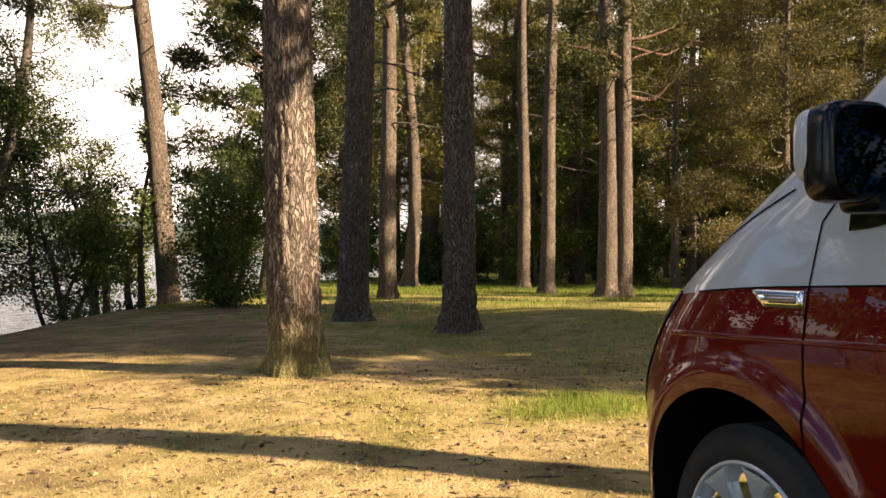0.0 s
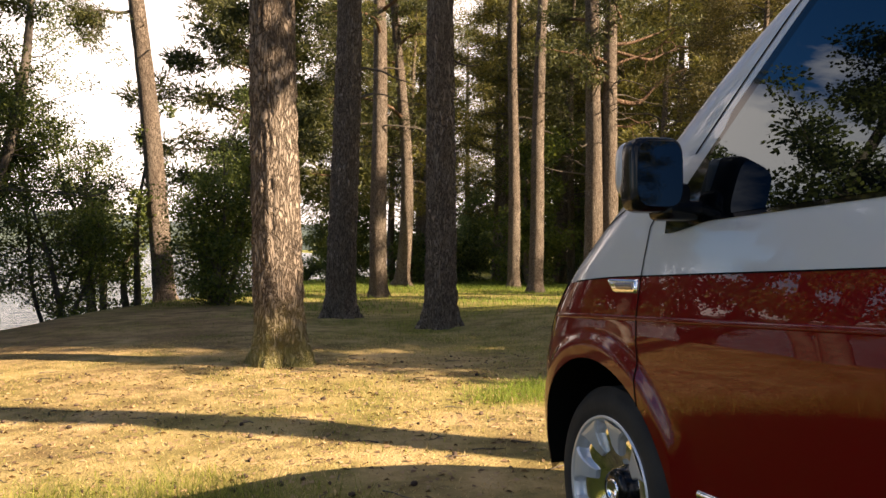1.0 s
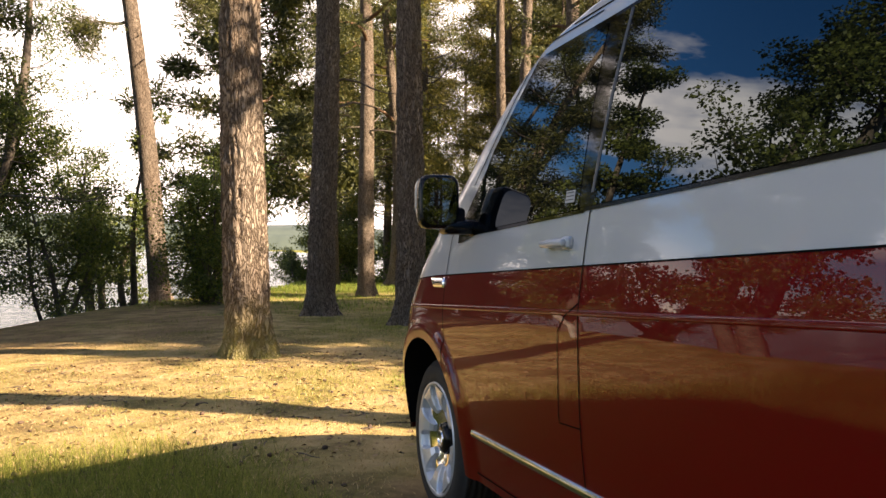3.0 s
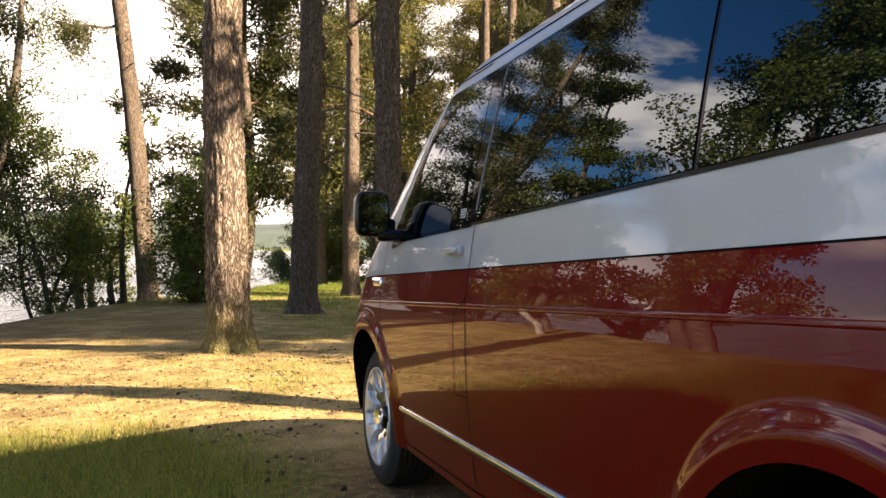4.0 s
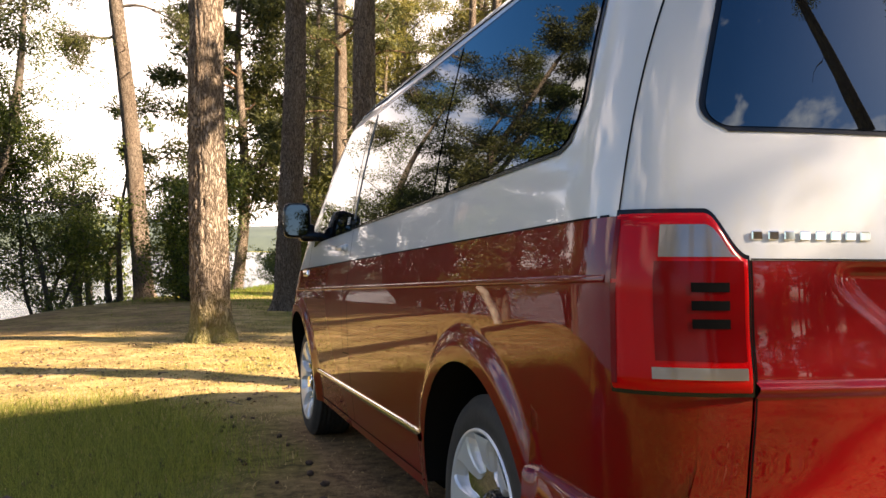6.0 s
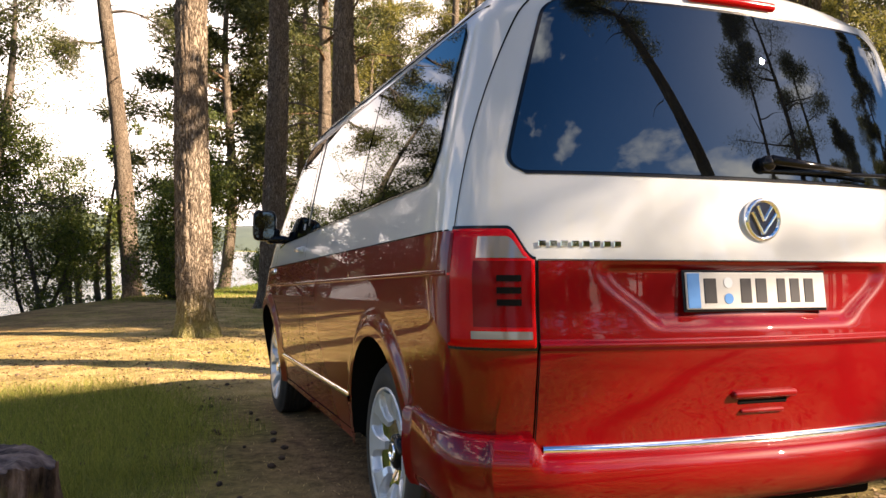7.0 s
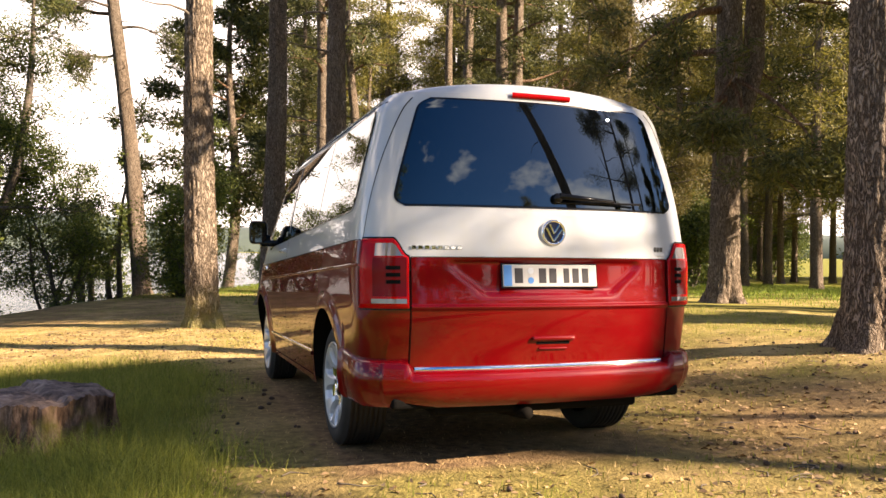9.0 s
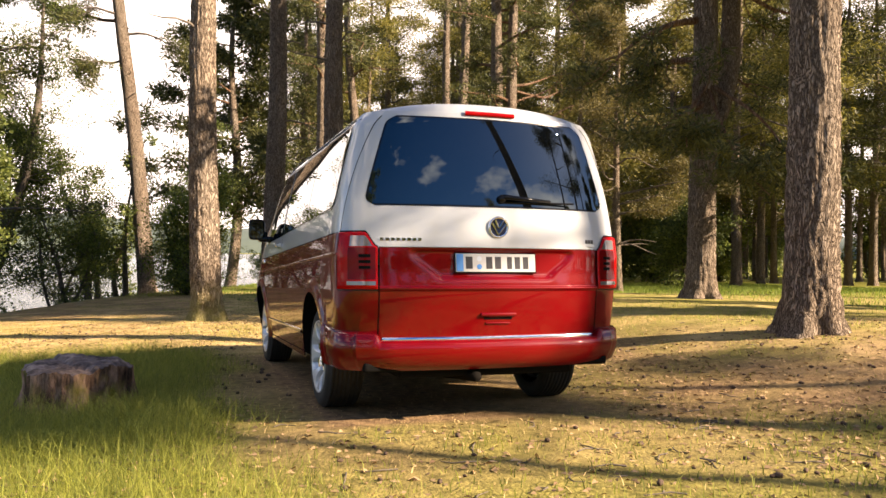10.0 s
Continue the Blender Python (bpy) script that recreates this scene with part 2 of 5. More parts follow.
def side_point(sgn, col, v, low, high):
    kind, s, z_low = col
    if kind == "y":
        z0 = z_low if low is None else low(s)
        z = z0 + (high(s) - z0) * v
        return on_side(sgn, s, z)
    if kind == "rear":
        z = 1.0
        for _ in range(3):
            y = y_split_rear(z) + (-ARCH_R - 0.001 - y_split_rear(z)) * s
            z0 = z_low if low is None else low(y)
            z = z0 + (high(y) - z0) * v
        return on_side(sgn, y, z)
    z = 0.7
    for _ in range(4):
        y = WHEELBASE + ARCH_R + 0.001 + (y_split_front(z) - WHEELBASE - ARCH_R - 0.001) * s
        z0 = z_low if low is None else low(y)
        z = z0 + (min(high(y), 1.03) - z0) * v
    return on_side(sgn, y, z)


VS = spaced(0, 1, 31)
for sgn in (-1, 1):
    sheet("side_panel", lambda c, v: side_point(sgn, c, v, None, belt), side_columns(), VS, M_RED, van, "glossy cherry red lower side panel", flip=sgn > 0)
    # white upper side with the window openings covered by panes
    def upper(s, z):
        lo = -0.78
        hi = y_split_front(z)
        y = lo + (hi - lo) * s
        zz = 1.89 - (1.89 - z) / 0.89 * (1.89 - belt(y))
        y = lo + (y_split_front(zz) - lo) * s
        return on_side(sgn, y, 1.89 - (1.89 - z) / 0.89 * (1.89 - belt(y)))
    zs = [1.0 + 0.89 * k / 40 for k in range(41)]
    sheet("upper_side", upper, spaced(0, 1, 80), zs, M_WHITE, van, "white painted upper side", flip=sgn > 0)

# roof
def roof_point(s, t):
    z = 1.89
    x = s * half_width(1.0, z) * 0.999
    y0, y1 = rear_y(x, z), front_y(x, z)
    y = y0 + (y1 - y0) * t
    rear_end = 1 - (1 - min(1.0, (y - y0) / 0.07)) ** 2.2
    front_end = 1 - (1 - min(1.0, (y1 - y) / 0.55)) ** 2
    return (x, y, z - 0.003 + 0.078 * (1 - abs(s) ** 2.4) * rear_end * front_end)


ROOF_T = [0, 0.002, 0.005, 0.008, 0.012, 0.016, 0.022, 0.03] + spaced(0.06, 0.8, 16) + spaced(0.83, 1.0, 10)
sheet("roof", roof_point, [-1, -0.995, -0.98, -0.95] + spaced(-0.9, 0.9, 25) + [0.95, 0.98, 0.995, 1], ROOF_T, M_WHITE, van, "white painted roof", flip=True)

# front: bumper and grille zone, bonnet, windscreen
for nm, z0, z1, mat, lab in (("front_bumper", 0.25, 1.0, M_RED, "red front bumper"), ("bonnet", 1.0, 1.28, M_WHITE, "white bonnet"), ("windscreen", 1.28, 1.86, M_GLASS, "tinted windscreen"), ("roof_front", 1.855, 1.89, M_WHITE, "")):
    sheet(nm, lambda s, z: (s * half_width(smooth_table(YC, z), z) * 0.845, front_y(s * half_width(smooth_table(YC, z), z) * 0.845, z), z),
          spaced(-1, 1, 41), spaced(z0, z1, 14), mat, van, lab, flip=True)

# tailgate, white above and red below
GATE_X = 0.715


def gate_upper(s, z):
    """s from -1 to 1 wraps round both corners to the gap on the sides."""
    k = abs(s)
    xs = half_width(YK, z) * 0.86
    if k <= 0.86:
        x = k / 0.86 * xs
        y = rear_y(x, z)
    else:
        y0 = y_split_rear(z)
        y = y0 + (-0.78 - y0) * (k - 0.86) / 0.14
        x = side_x(y, z)
    return (math.copysign(x, s) if s else 0.0, y, z)


gate = mesh_object("tailgate", [gate_upper(s, z) for s in spaced(-1, 1, 181) for z in spaced(1.06, 1.89, 40)], grid_faces(181, 40), M_WHITE, van, "white upper tailgate")


def recess(x, z):
    """The sunken field behind the number plate."""
    half = 0.36 + 0.16 * ease(0.86, 1.03, z)
    return 0.026 * (1 - ease(half - 0.035, half + 0.03, abs(x))) * ease(0.855, 0.905, z) * (1 - ease(1.030, 1.058, z))


def gate_lower(x, z):
    y = rear_y(x, z) + recess(x, z)
    y -= 0.015 * ease(0.798, 0.820, z) * (1 - ease(0.822, 0.835, z))
    return (x, y, z)


part_gate = sheet("tailgate_lower", gate_lower, spaced(-GATE_X, GATE_X, 110), spaced(0.49, 0.79, 24) + spaced(0.794, 0.842, 18) + spaced(0.85, 1.06, 32), M_RED, gate, "red lower tailgate")

for sgn in (-1, 1):
    # red corner below the lamp
    def corner(s, z):
        x0, x1 = GATE_X + 0.004, half_width(YK, z) * 0.862
        x = x0 + (x1 - x0) * s
        return (sgn * x, rear_y(x, z), z)
    sheet("rear_corner", corner, spaced(0, 1, 18), spaced(0.46, 1.057, 24), M_RED, van, "red rear corner", flip=sgn < 0)


def wrap(sgn, s, z, out):
    """Round the rear corner: s from 0 at the gate to 1 on the side."""
    xs = half_width(YK, z) * 0.86
    y0 = y_split_rear(z)
    if s < 0.5:
        x = GATE_X + 0.006 + (xs - GATE_X - 0.006) * s / 0.5
        y = rear_y(x, z)
    else:
        y = y0 + (-0.782 - y0) * (s - 0.5) / 0.5
        x = side_x(y, z)
    k = ease(0.3, 0.7, s)
    nx, ny = 0.35 + (0.92 - 0.35) * k, -0.94 + (-0.38 + 0.94) * k
    out += 0.004
    return (sgn * (x + nx * out), y + ny * out, z)


def lamp_top(s):
    return 1.062 + 0.089 * ease(0.0, 0.42, s)


for sgn in (-1, 1):
    lamp = sheet("tail_lamp", lambda s, v: wrap(sgn, s, 0.812 + (lamp_top(s) - 0.812) * v, 0.012 if 0 < s < 1 and 0 < v < 1 else 0.001),
                 [0, 0.02] + spaced(0.04, 0.96, 60) + [0.98, 1], [0, 0.02] + spaced(0.08, 0.92, 12) + [0.98, 1], M_LENS, van, "red tail lamp with dark louvres", flip=sgn < 0)
    sheet("lamp_surround", lambda s, v: wrap(sgn, -0.015 + 1.03 * s, 0.806 + (lamp_top(s) + 0.007 - 0.806) * v, 0.004), spaced(0, 1, 64), spaced(0, 1, 12), M_BLACK, lamp, flip=sgn < 0)
    sheet("reversing_lens", lambda s, v: wrap(sgn, s, 1.066 + max(0.003, lamp_top(s) - 0.024 - 1.066) * v, 0.0145), spaced(0.12, 0.64, 40), spaced(0, 1, 5), M_LENS_CLEAR, lamp, "clear lens", flip=sgn < 0)
    sheet("indicator_lens", lambda s, z: wrap(sgn, s, z, 0.0145), spaced(0.06, 0.68, 40), spaced(0.838, 0.860, 3), M_LENS_CLEAR, lamp, "clear lens", flip=sgn < 0)
    sheet("lamp_bowl", lambda s, z: wrap(sgn, s, z, 0.0140), spaced(0.06, 0.66, 40), spaced(0.872, 1.058, 6), M_LENS_DARK, lamp, "dark red bowl", flip=sgn < 0)
    sheet("side_marker", lambda s, v: wrap(sgn, s, 0.825 + (lamp_top(s) - 0.012 - 0.825) * v, 0.0138), spaced(0.93, 0.985, 5), spaced(0, 1, 5), M_LENS_DARK, lamp, flip=sgn < 0)
    for zz in (0.932, 0.966, 1.0):
        sheet("lamp_louvre", lambda s, z: wrap(sgn, s, z, 0.0165), spaced(0.20, 0.50, 24), spaced(zz, zz + 0.018, 3), M_SEAM, lamp, flip=sgn < 0)


# rear bumper
def bumper_rows():
    return [(0.315, -0.02), (0.345, 0.015), (0.40, 0.035), (0.445, 0.042), (0.478, 0.036), (0.492, 0.022), (0.497, -0.02)]


def bumper_point(s, row):
    z, out = row
    k = abs(s)
    xs = half_width(YK, 0.5) * 0.86
    if k <= 0.6:
        x = k / 0.6 * xs
        e = ease(0.45, 0.6, k)
        y = rear_y(x, 0.55) - out * (1.4 - 0.5 * e) - 0.012 * (1 - e)
        x += out * ease(0.3, 0.6, k)
        zq = z + (0.05 * ease(0.712, 0.728, x) if z > 0.45 else 0.0)
    else:
        y0 = y_split_rear(0.55)
        q = (k - 0.6) / 0.4
        y = y0 + (-0.43 - y0) * q
        x = side_x(y, 0.55) + out * (1 - 0.5 * q)
        y -= out * 0.9 * (1 - ease(0, 0.4, q))
        zq = z + (0.05 + 0.022 * ease(0.0, 1.0, q) if z > 0.45 else 0.0)
    return (math.copysign(x, s) if s else 0.0, y, zq + 0.02)


sheet("rear_bumper", bumper_point, spaced(-1, 1, 301), bumper_rows(), M_RED, van, "red painted rear bumper")


# chrome strips
def strip_bar(name, a, b, fn, h, out, mat, parent, label, n=40):
    """A half-round bar along fn."""
    prof = [(-h, 0.0), (-h * 0.8, out * 0.7), (-h * 0.3, out), (h * 0.3, out), (h * 0.8, out * 0.7), (h, 0.0)]
    vs = [fn(u, dz, o) for u in spaced(a, b, n) for dz, o in prof]
    return mesh_object(name, vs, grid_faces(n, len(prof)), mat, parent, label)


strip_bar("chrome_strip", -0.69, 0.69, lambda x, dz, o: (x, rear_y(x, 0.52) - o, 0.517 + dz), 0.017, 0.012, M_CHROME, gate, "chrome strip")
for sgn in (-1, 1):
    strip_bar("sill_strip", 0.445, 2.475, lambda y, dz, o: (sgn * (side_x(y, 0.47 + dz) + o), y, 0.479 - 0.0075 * (y - 0.445) + dz), 0.015, 0.010, M_CHROME, van, "chrome sill strip")


# gaps between panels, laid a hair above the paint
def gap(name, pts, fn, wide=0.0026, parent=van, mat=None):
    vs, fs = [], []
    for i, p in enumerate(pts):
        a, b = pts[max(0, i - 1)], pts[min(len(pts) - 1, i + 1)]
        d = Vector((b[0] - a[0], b[1] - a[1])).normalized()
        nrm = (-d.y * wide, d.x * wide)
        vs += [fn(p[0] + nrm[0], p[1] + nrm[1]), fn(p[0] - nrm[0], p[1] - nrm[1])]
        if i:
            k = 2 * i
            fs.append((k - 2, k - 1, k + 1, k))
    return mesh_object(name, vs, fs, mat or M_SEAM, parent)


def poly(*pts, n=14):
    out = []
    for (a, b), (c, d) in zip(pts, pts[1:]):
        out += [(a + (c - a) * i / n, b + (d - b) * i / n) for i in range(n)]
    return out + [pts[-1]]


for sgn in (-1, 1):
    def f_side(y, z):
        return on_side(sgn, y, z, 0.0018)
    gap("door_gap", poly((2.62, 1.30), (2.70, 1.20), (2.725, 1.04), (2.735, 0.85), (2.72, 0.665)), f_side)
    gap("door_gap", poly((1.565, 1.25), (1.575, 1.08), (1.60, 0.60), (1.60, 0.33)), f_side)
    gap("sill_gap", poly((2.48, 0.318), (1.5, 0.322), (0.46, 0.33)), f_side, 0.003)
    gap("gate_gap", poly((-0.78, 1.14), (-0.78, 1.5), (-0.78, 1.86)), f_side, 0.0016)
    gap("bonnet_gap", poly((3.44, 1.02), (3.22, 1.12), (2.99, 1.215), (2.80, 1.285)), f_side, 0.003)
    gap("belt_gap", [(y, belt(y) + 0.002) for y in spaced(-0.76, 3.15, 60)], f_side, 0.0022)
    if sgn < 0:
        gap("fuel_flap_gap", poly((1.58, 0.985), (1.66, 0.945), (1.705, 0.90), (1.725, 0.64), (1.60, 0.645)), f_side, 0.002)


def f_rear(x, z):
    p = gate_lower(x, z)
    return (p[0], p[1] - 0.002, p[2])


for sgn in (-1, 1):
    gap("gate_edge_gap", poly((sgn * 0.714, 1.06), (sgn * 0.712, 0.50), n=24), lambda x, z: (x, rear_y(x, z) - 0.002, z), 0.002, gate)
gap("gate_colour_gap", poly((-0.715, 1.062), (0.715, 1.062), n=60), lambda x, z: (x, rear_y(x, z) - 0.003, z), 0.0014, gate)


# windows
def pane(name, ys, zb, zt, sgn, label, parent, out=0.004, mat=None, nv=9):
    vs = [on_side(sgn, y, zb(y) + (zt(y) - zb(y)) * k / (nv - 1), out) for y in ys for k in range(nv)]
    return mesh_object(name, vs, grid_faces(len(ys), nv, flip=sgn > 0), mat or M_GLASS, parent, label)


def win_bottom(y):
    return 1.245 + 0.0315 * (1.57 - y)


def rounded(y, lo, hi, r):
    """How far a corner of that radius cuts in near either end."""
    d = min(y - lo, hi - y)
    return r - math.sqrt(max(0.0, r * r - (r - d) ** 2)) if d < r else 0.0


def door_top(y):
    return min(1.765 - 0.02 * ease(1.9, 2.2, y), 1.735 - (y - 2.10) * 1.02) if y > 2.1 else 1.765 - 0.03 * ease(1.9, 2.1, y)


def cabin_top(y):
    return 1.775 + 0.018 * (1.5 - y)


for sgn in (-1, 1):
    ys = spaced(1.63, 2.45, 40)
    dw = pane("door_window", ys, lambda y: win_bottom(y) - 0.004, lambda y: max(door_top(y), win_bottom(y) + 0.02), sgn, "tinted front door window", van, 0.006)
    ys = [1.545 - 0.004 * k for k in range(4)] + spaced(1.53, 0.37, 20)
    pane("sliding_window", ys, lambda y: win_bottom(y), lambda y: cabin_top(y), sgn, "dark privacy glass", van, 0.006)
    ys = spaced(0.352, -0.605, 30) + [-0.612, -0.617]
    lo, hi, r = -0.617, 5.0, 0.10
    pane("rear_side_window", ys, lambda y: win_bottom(y) + rounded(y, lo, hi, r), lambda y: cabin_top(y) - rounded(y, lo, hi, 0.05), sgn, "dark privacy glass", van, 0.006)
    # black pillars and rubber round the glass
    pane("pillar_cover", spaced(1.64, 1.54, 6), win_bottom, cabin_top, sgn, "gloss black pillar cover", van, 0.0045, M_PIANO)
    ys = spaced(2.62, 1.6, 44)
    pane("door_frame", ys, lambda y: win_bottom(y) - 0.016 - 0.02 * ease(2.4, 2.6, y), lambda y: min(1.785, max(door_top(y) + 0.045 - 0.02 * (y > 2.4), win_bottom(y) + 0.01)), sgn, "gloss black window surround", van, 0.003, M_PIANO)
    pane("window_rubber", spaced(1.6, -0.632, 50), lambda y: win_bottom(y) - 0.012 + rounded(y, -0.632, 5, 0.105), lambda y: cabin_top(y) + 0.012 - rounded(y, -0.632, 5, 0.06), sgn, "black rubber surround", van, 0.003, M_BLACK)
    strip_bar("window_trim", 1.28, 1.77, lambda z, dy, o: on_side(sgn, 1.555 + dy - 0.17 * (z - 1.28) * 0.6, z, 0.006 + o), 0.005, 0.004, M_TRIM, van, "grey pillar trim", n=16)
    gap("pillar_gap", [(y, min(1.825, door_top(y) + 0.088)) for y in spaced(2.52, 1.70, 40)], lambda y, z: on_side(sgn, y, z, 0.0018), 0.003)
    # roof gutter
    strip_bar("roof_gutter", -0.7, 1.9, lambda y, dz, o: on_side(sgn, y, 1.845 + dz * 0.5, o), 0.006, 0.004, M_SEAM, van, "", n=30)


# rear window
def rear_half(z, top=1.852, bottom=1.318, grow=0.0):
    h = 0.782 - 0.150 * ((z - 1.32) / 0.53) ** 1.15 if z > 1.32 else 0.782
    d = min(z - bottom, top - z)
    r = 0.055
    if d < r:
        h -= r - math.sqrt(max(0.0, r * r - (r - d) ** 2))
    return h + grow


def rear_pane(name, mat, grow, out, label, parent):
    zs = [1.318 - grow, 1.320 - grow * 0.9] + spaced(1.326, 1.372, 6) + spaced(1.4, 1.80, 14) + spaced(1.81, 1.846, 6) + [1.850 + grow * 0.9, 1.852 + grow]
    def p(s, z):
        x = s * rear_half(min(1.852, max(1.318, z)), grow=grow)
        return (x, rear_y(x, z) - out, z)
    return sheet(name, p, spaced(-1, 1, 41), zs, mat, parent, label)


rw = rear_pane("rear_window", M_GLASS, 0.0, 0.006, "dark tinted rear window", gate)
rear_pane("rear_rubber", M_BLACK, 0.010, 0.003, "black rubber surround", gate)
strip_bar("brake_lamp", -0.165, 0.165, lambda x, dz, o: (x, rear_y(x, 1.888) - 0.004 - o, 1.893 + dz), 0.015, 0.014, M_LENS, gate, "high red brake lamp", n=14)


# wheels
def make_wheel():
    wheel = new("wheel")
    wheel.parent = van
    wheel["label"] = "silver alloy wheel with black road tyre"
    w = 0.125
    prof = [(-w + 0.02, 0.235), (-w + 0.005, 0.245), (-w, 0.27), (-w, 0.300), (-w + 0.012, 0.325), (-w + 0.03, 0.336)]
    for k in range(7):
        c = -0.085 + 0.17 * k / 6
        prof += [(c - 0.011, TYRE_R), (c + 0.008, TYRE_R), (c + 0.0095, TYRE_R - 0.008), (c + 0.012, TYRE_R - 0.008)]
    prof += [(w - 0.03, 0.336), (w - 0.012, 0.325), (w, 0.300), (w, 0.27), (w - 0.02, 0.235)]
    lathe("tyre", prof, M_RUBBER, wheel, 72, "black rubber tyre")
    rim = lathe("rim", [(0.08, 0.20), (-0.02, 0.205), (-0.10, 0.222), (-w + 0.004, 0.232), (-w - 0.002, 0.243), (-w + 0.010, 0.246)], M_ALLOY, wheel, 72, "silver alloy rim")
    lathe("brake_disc", [(-0.03, 0.0), (-0.03, 0.16), (-0.005, 0.16), (0.02, 0.2), (0.03, 0.2), (0.03, 0.0)], material("brake_steel", (0.10, 0.10, 0.10), 0.5, 0.6), wheel, 40, "dark brake disc")
    lathe("polished_dish", [(-0.060, 0.001), (-0.060, 0.06), (-0.075, 0.10), (-0.090, 0.15), (-0.098, 0.19), (-0.09, 0.226)], M_CHROME, rim, 64, "polished chrome wheel dish")
    n = 8
    for i in range(n):
        bm = bmesh.new()
        rings = []
        for r, half, x in ((0.125, 0.016, -0.094), (0.15, 0.022, -0.108), (0.19, 0.034, -0.118), (0.215, 0.050, -0.122), (0.232, 0.068, -0.123)):
            ring = []
            for u, dx in ((-1.15, 0.035), (-1, 0.006), (-0.85, 0.0), (0.85, 0.0), (1, 0.006), (1.15, 0.035)):
                a = u * half / r
                ring.append(bm.verts.new((x + dx, r * math.sin(a), r * math.cos(a))))
            rings.append(ring)
        for p, q in zip(rings, rings[1:]):
            for k in range(5):
                bm.faces.new((p[k], p[k + 1], q[k + 1], q[k]))
        bm.faces.new(rings[0])
        bmesh.ops.rotate(bm, verts=bm.verts, cent=(0, 0, 0), matrix=Matrix.Rotation(2 * math.pi * i / n, 3, "X"))
        part("spoke", bm, M_ALLOY, rim)
    cap = lathe("hub_cap", [(-0.055, 0.072), (-0.085, 0.068), (-0.096, 0.060), (-0.100, 0.04), (-0.101, 0.001)], M_BLACK, wheel, 40, "dark hub cap")
    lathe("cap_badge", [(-0.099, 0.036), (-0.105, 0.034), (-0.105, 0.030), (-0.101, 0.029), (-0.101, 0.001)], M_CHROME, cap, 24, "round chrome badge")
    return wheel


first_wheel = make_wheel()
WHEEL_X = 0.775
first_wheel.matrix_basis = pose(-WHEEL_X, 0, HUB_Z + 0.005)
for x, y in ((-WHEEL_X, WHEELBASE), (WHEEL_X, 0), (WHEEL_X, WHEELBASE)):
    copy_thing(first_wheel, pose(x, y, HUB_Z + 0.005, 0, 0, 0 if x < 0 else 180) @ pose(0, 0, 0, 25 + 40 * y, 0, 0))

# arch linings, floor and the like underneath
for hub in (0.0, WHEELBASE):
    for sgn in (-1, 1):
        vs = []
        for k in range(25):
            a = math.pi * k / 24
            y, z = hub + (ARCH_R - 0.002) * math.cos(a), HUB_Z + (ARCH_H - 0.002) * math.sin(a)
            vs += [(sgn * (side_x(hub + (ARCH_R + 0.004) * math.cos(a), z) - 0.001), y, z), (sgn * 0.86, y, z), (sgn * 0.58, y, z)]
        mesh_object("arch_lining", vs, grid_faces(25, 3), M_DARK, van, "black wheel arch lining")
        mesh_object("arch_wall", [(sgn * 0.58, hub + ARCH_R * math.cos(math.pi * k / 24), HUB_Z + ARCH_H * math.sin(math.pi * k / 24)) for k in range(25)],
                    [tuple(range(25))], M_DARK, van, smooth=False)
bm = bmesh.new()
rounded_box(bm, (1.14, 4.55, 0.10), (0, 1.42, 0.33), 0.02)
rounded_box(bm, (1.70, 2.05, 0.06), (0, 1.50, 0.315), 0.02)
rounded_box(bm, (1.60, 0.46, 0.06), (0, -0.68, 0.36), 0.02)
part("underbody", bm, M_DARK, van, "dark underbody")
bm = bmesh.new()
bmesh.ops.create_cone(bm, cap_ends=True, segments=24, radius1=0.03, radius2=0.03, depth=0.5, matrix=pose(-0.13, -0.70, 0.272, 86, 0, 4))
part("exhaust_pipe", bm, material("exhaust_steel", (0.008, 0.007, 0.006), 0.8, specular_ior_level=0.02), van, "dull exhaust pipe", smooth=True)

# door mirrors
def superball(rx, ry, rz, e, nu=36, nv=20):
    vs = []
    for i in range(nu):
        a = 2 * math.pi * i / nu
        for j in range(nv):
            b = -math.pi / 2 + math.pi * j / (nv - 1)
            f = lambda t: math.copysign(abs(t) ** e, t)
            vs.append(Vector((rx * f(math.cos(a)) * f(math.cos(b)), ry * f(math.sin(a)) * f(math.cos(b)), rz * f(math.sin(b)))))
    return vs, grid_faces(nu, nv, close_u=True)


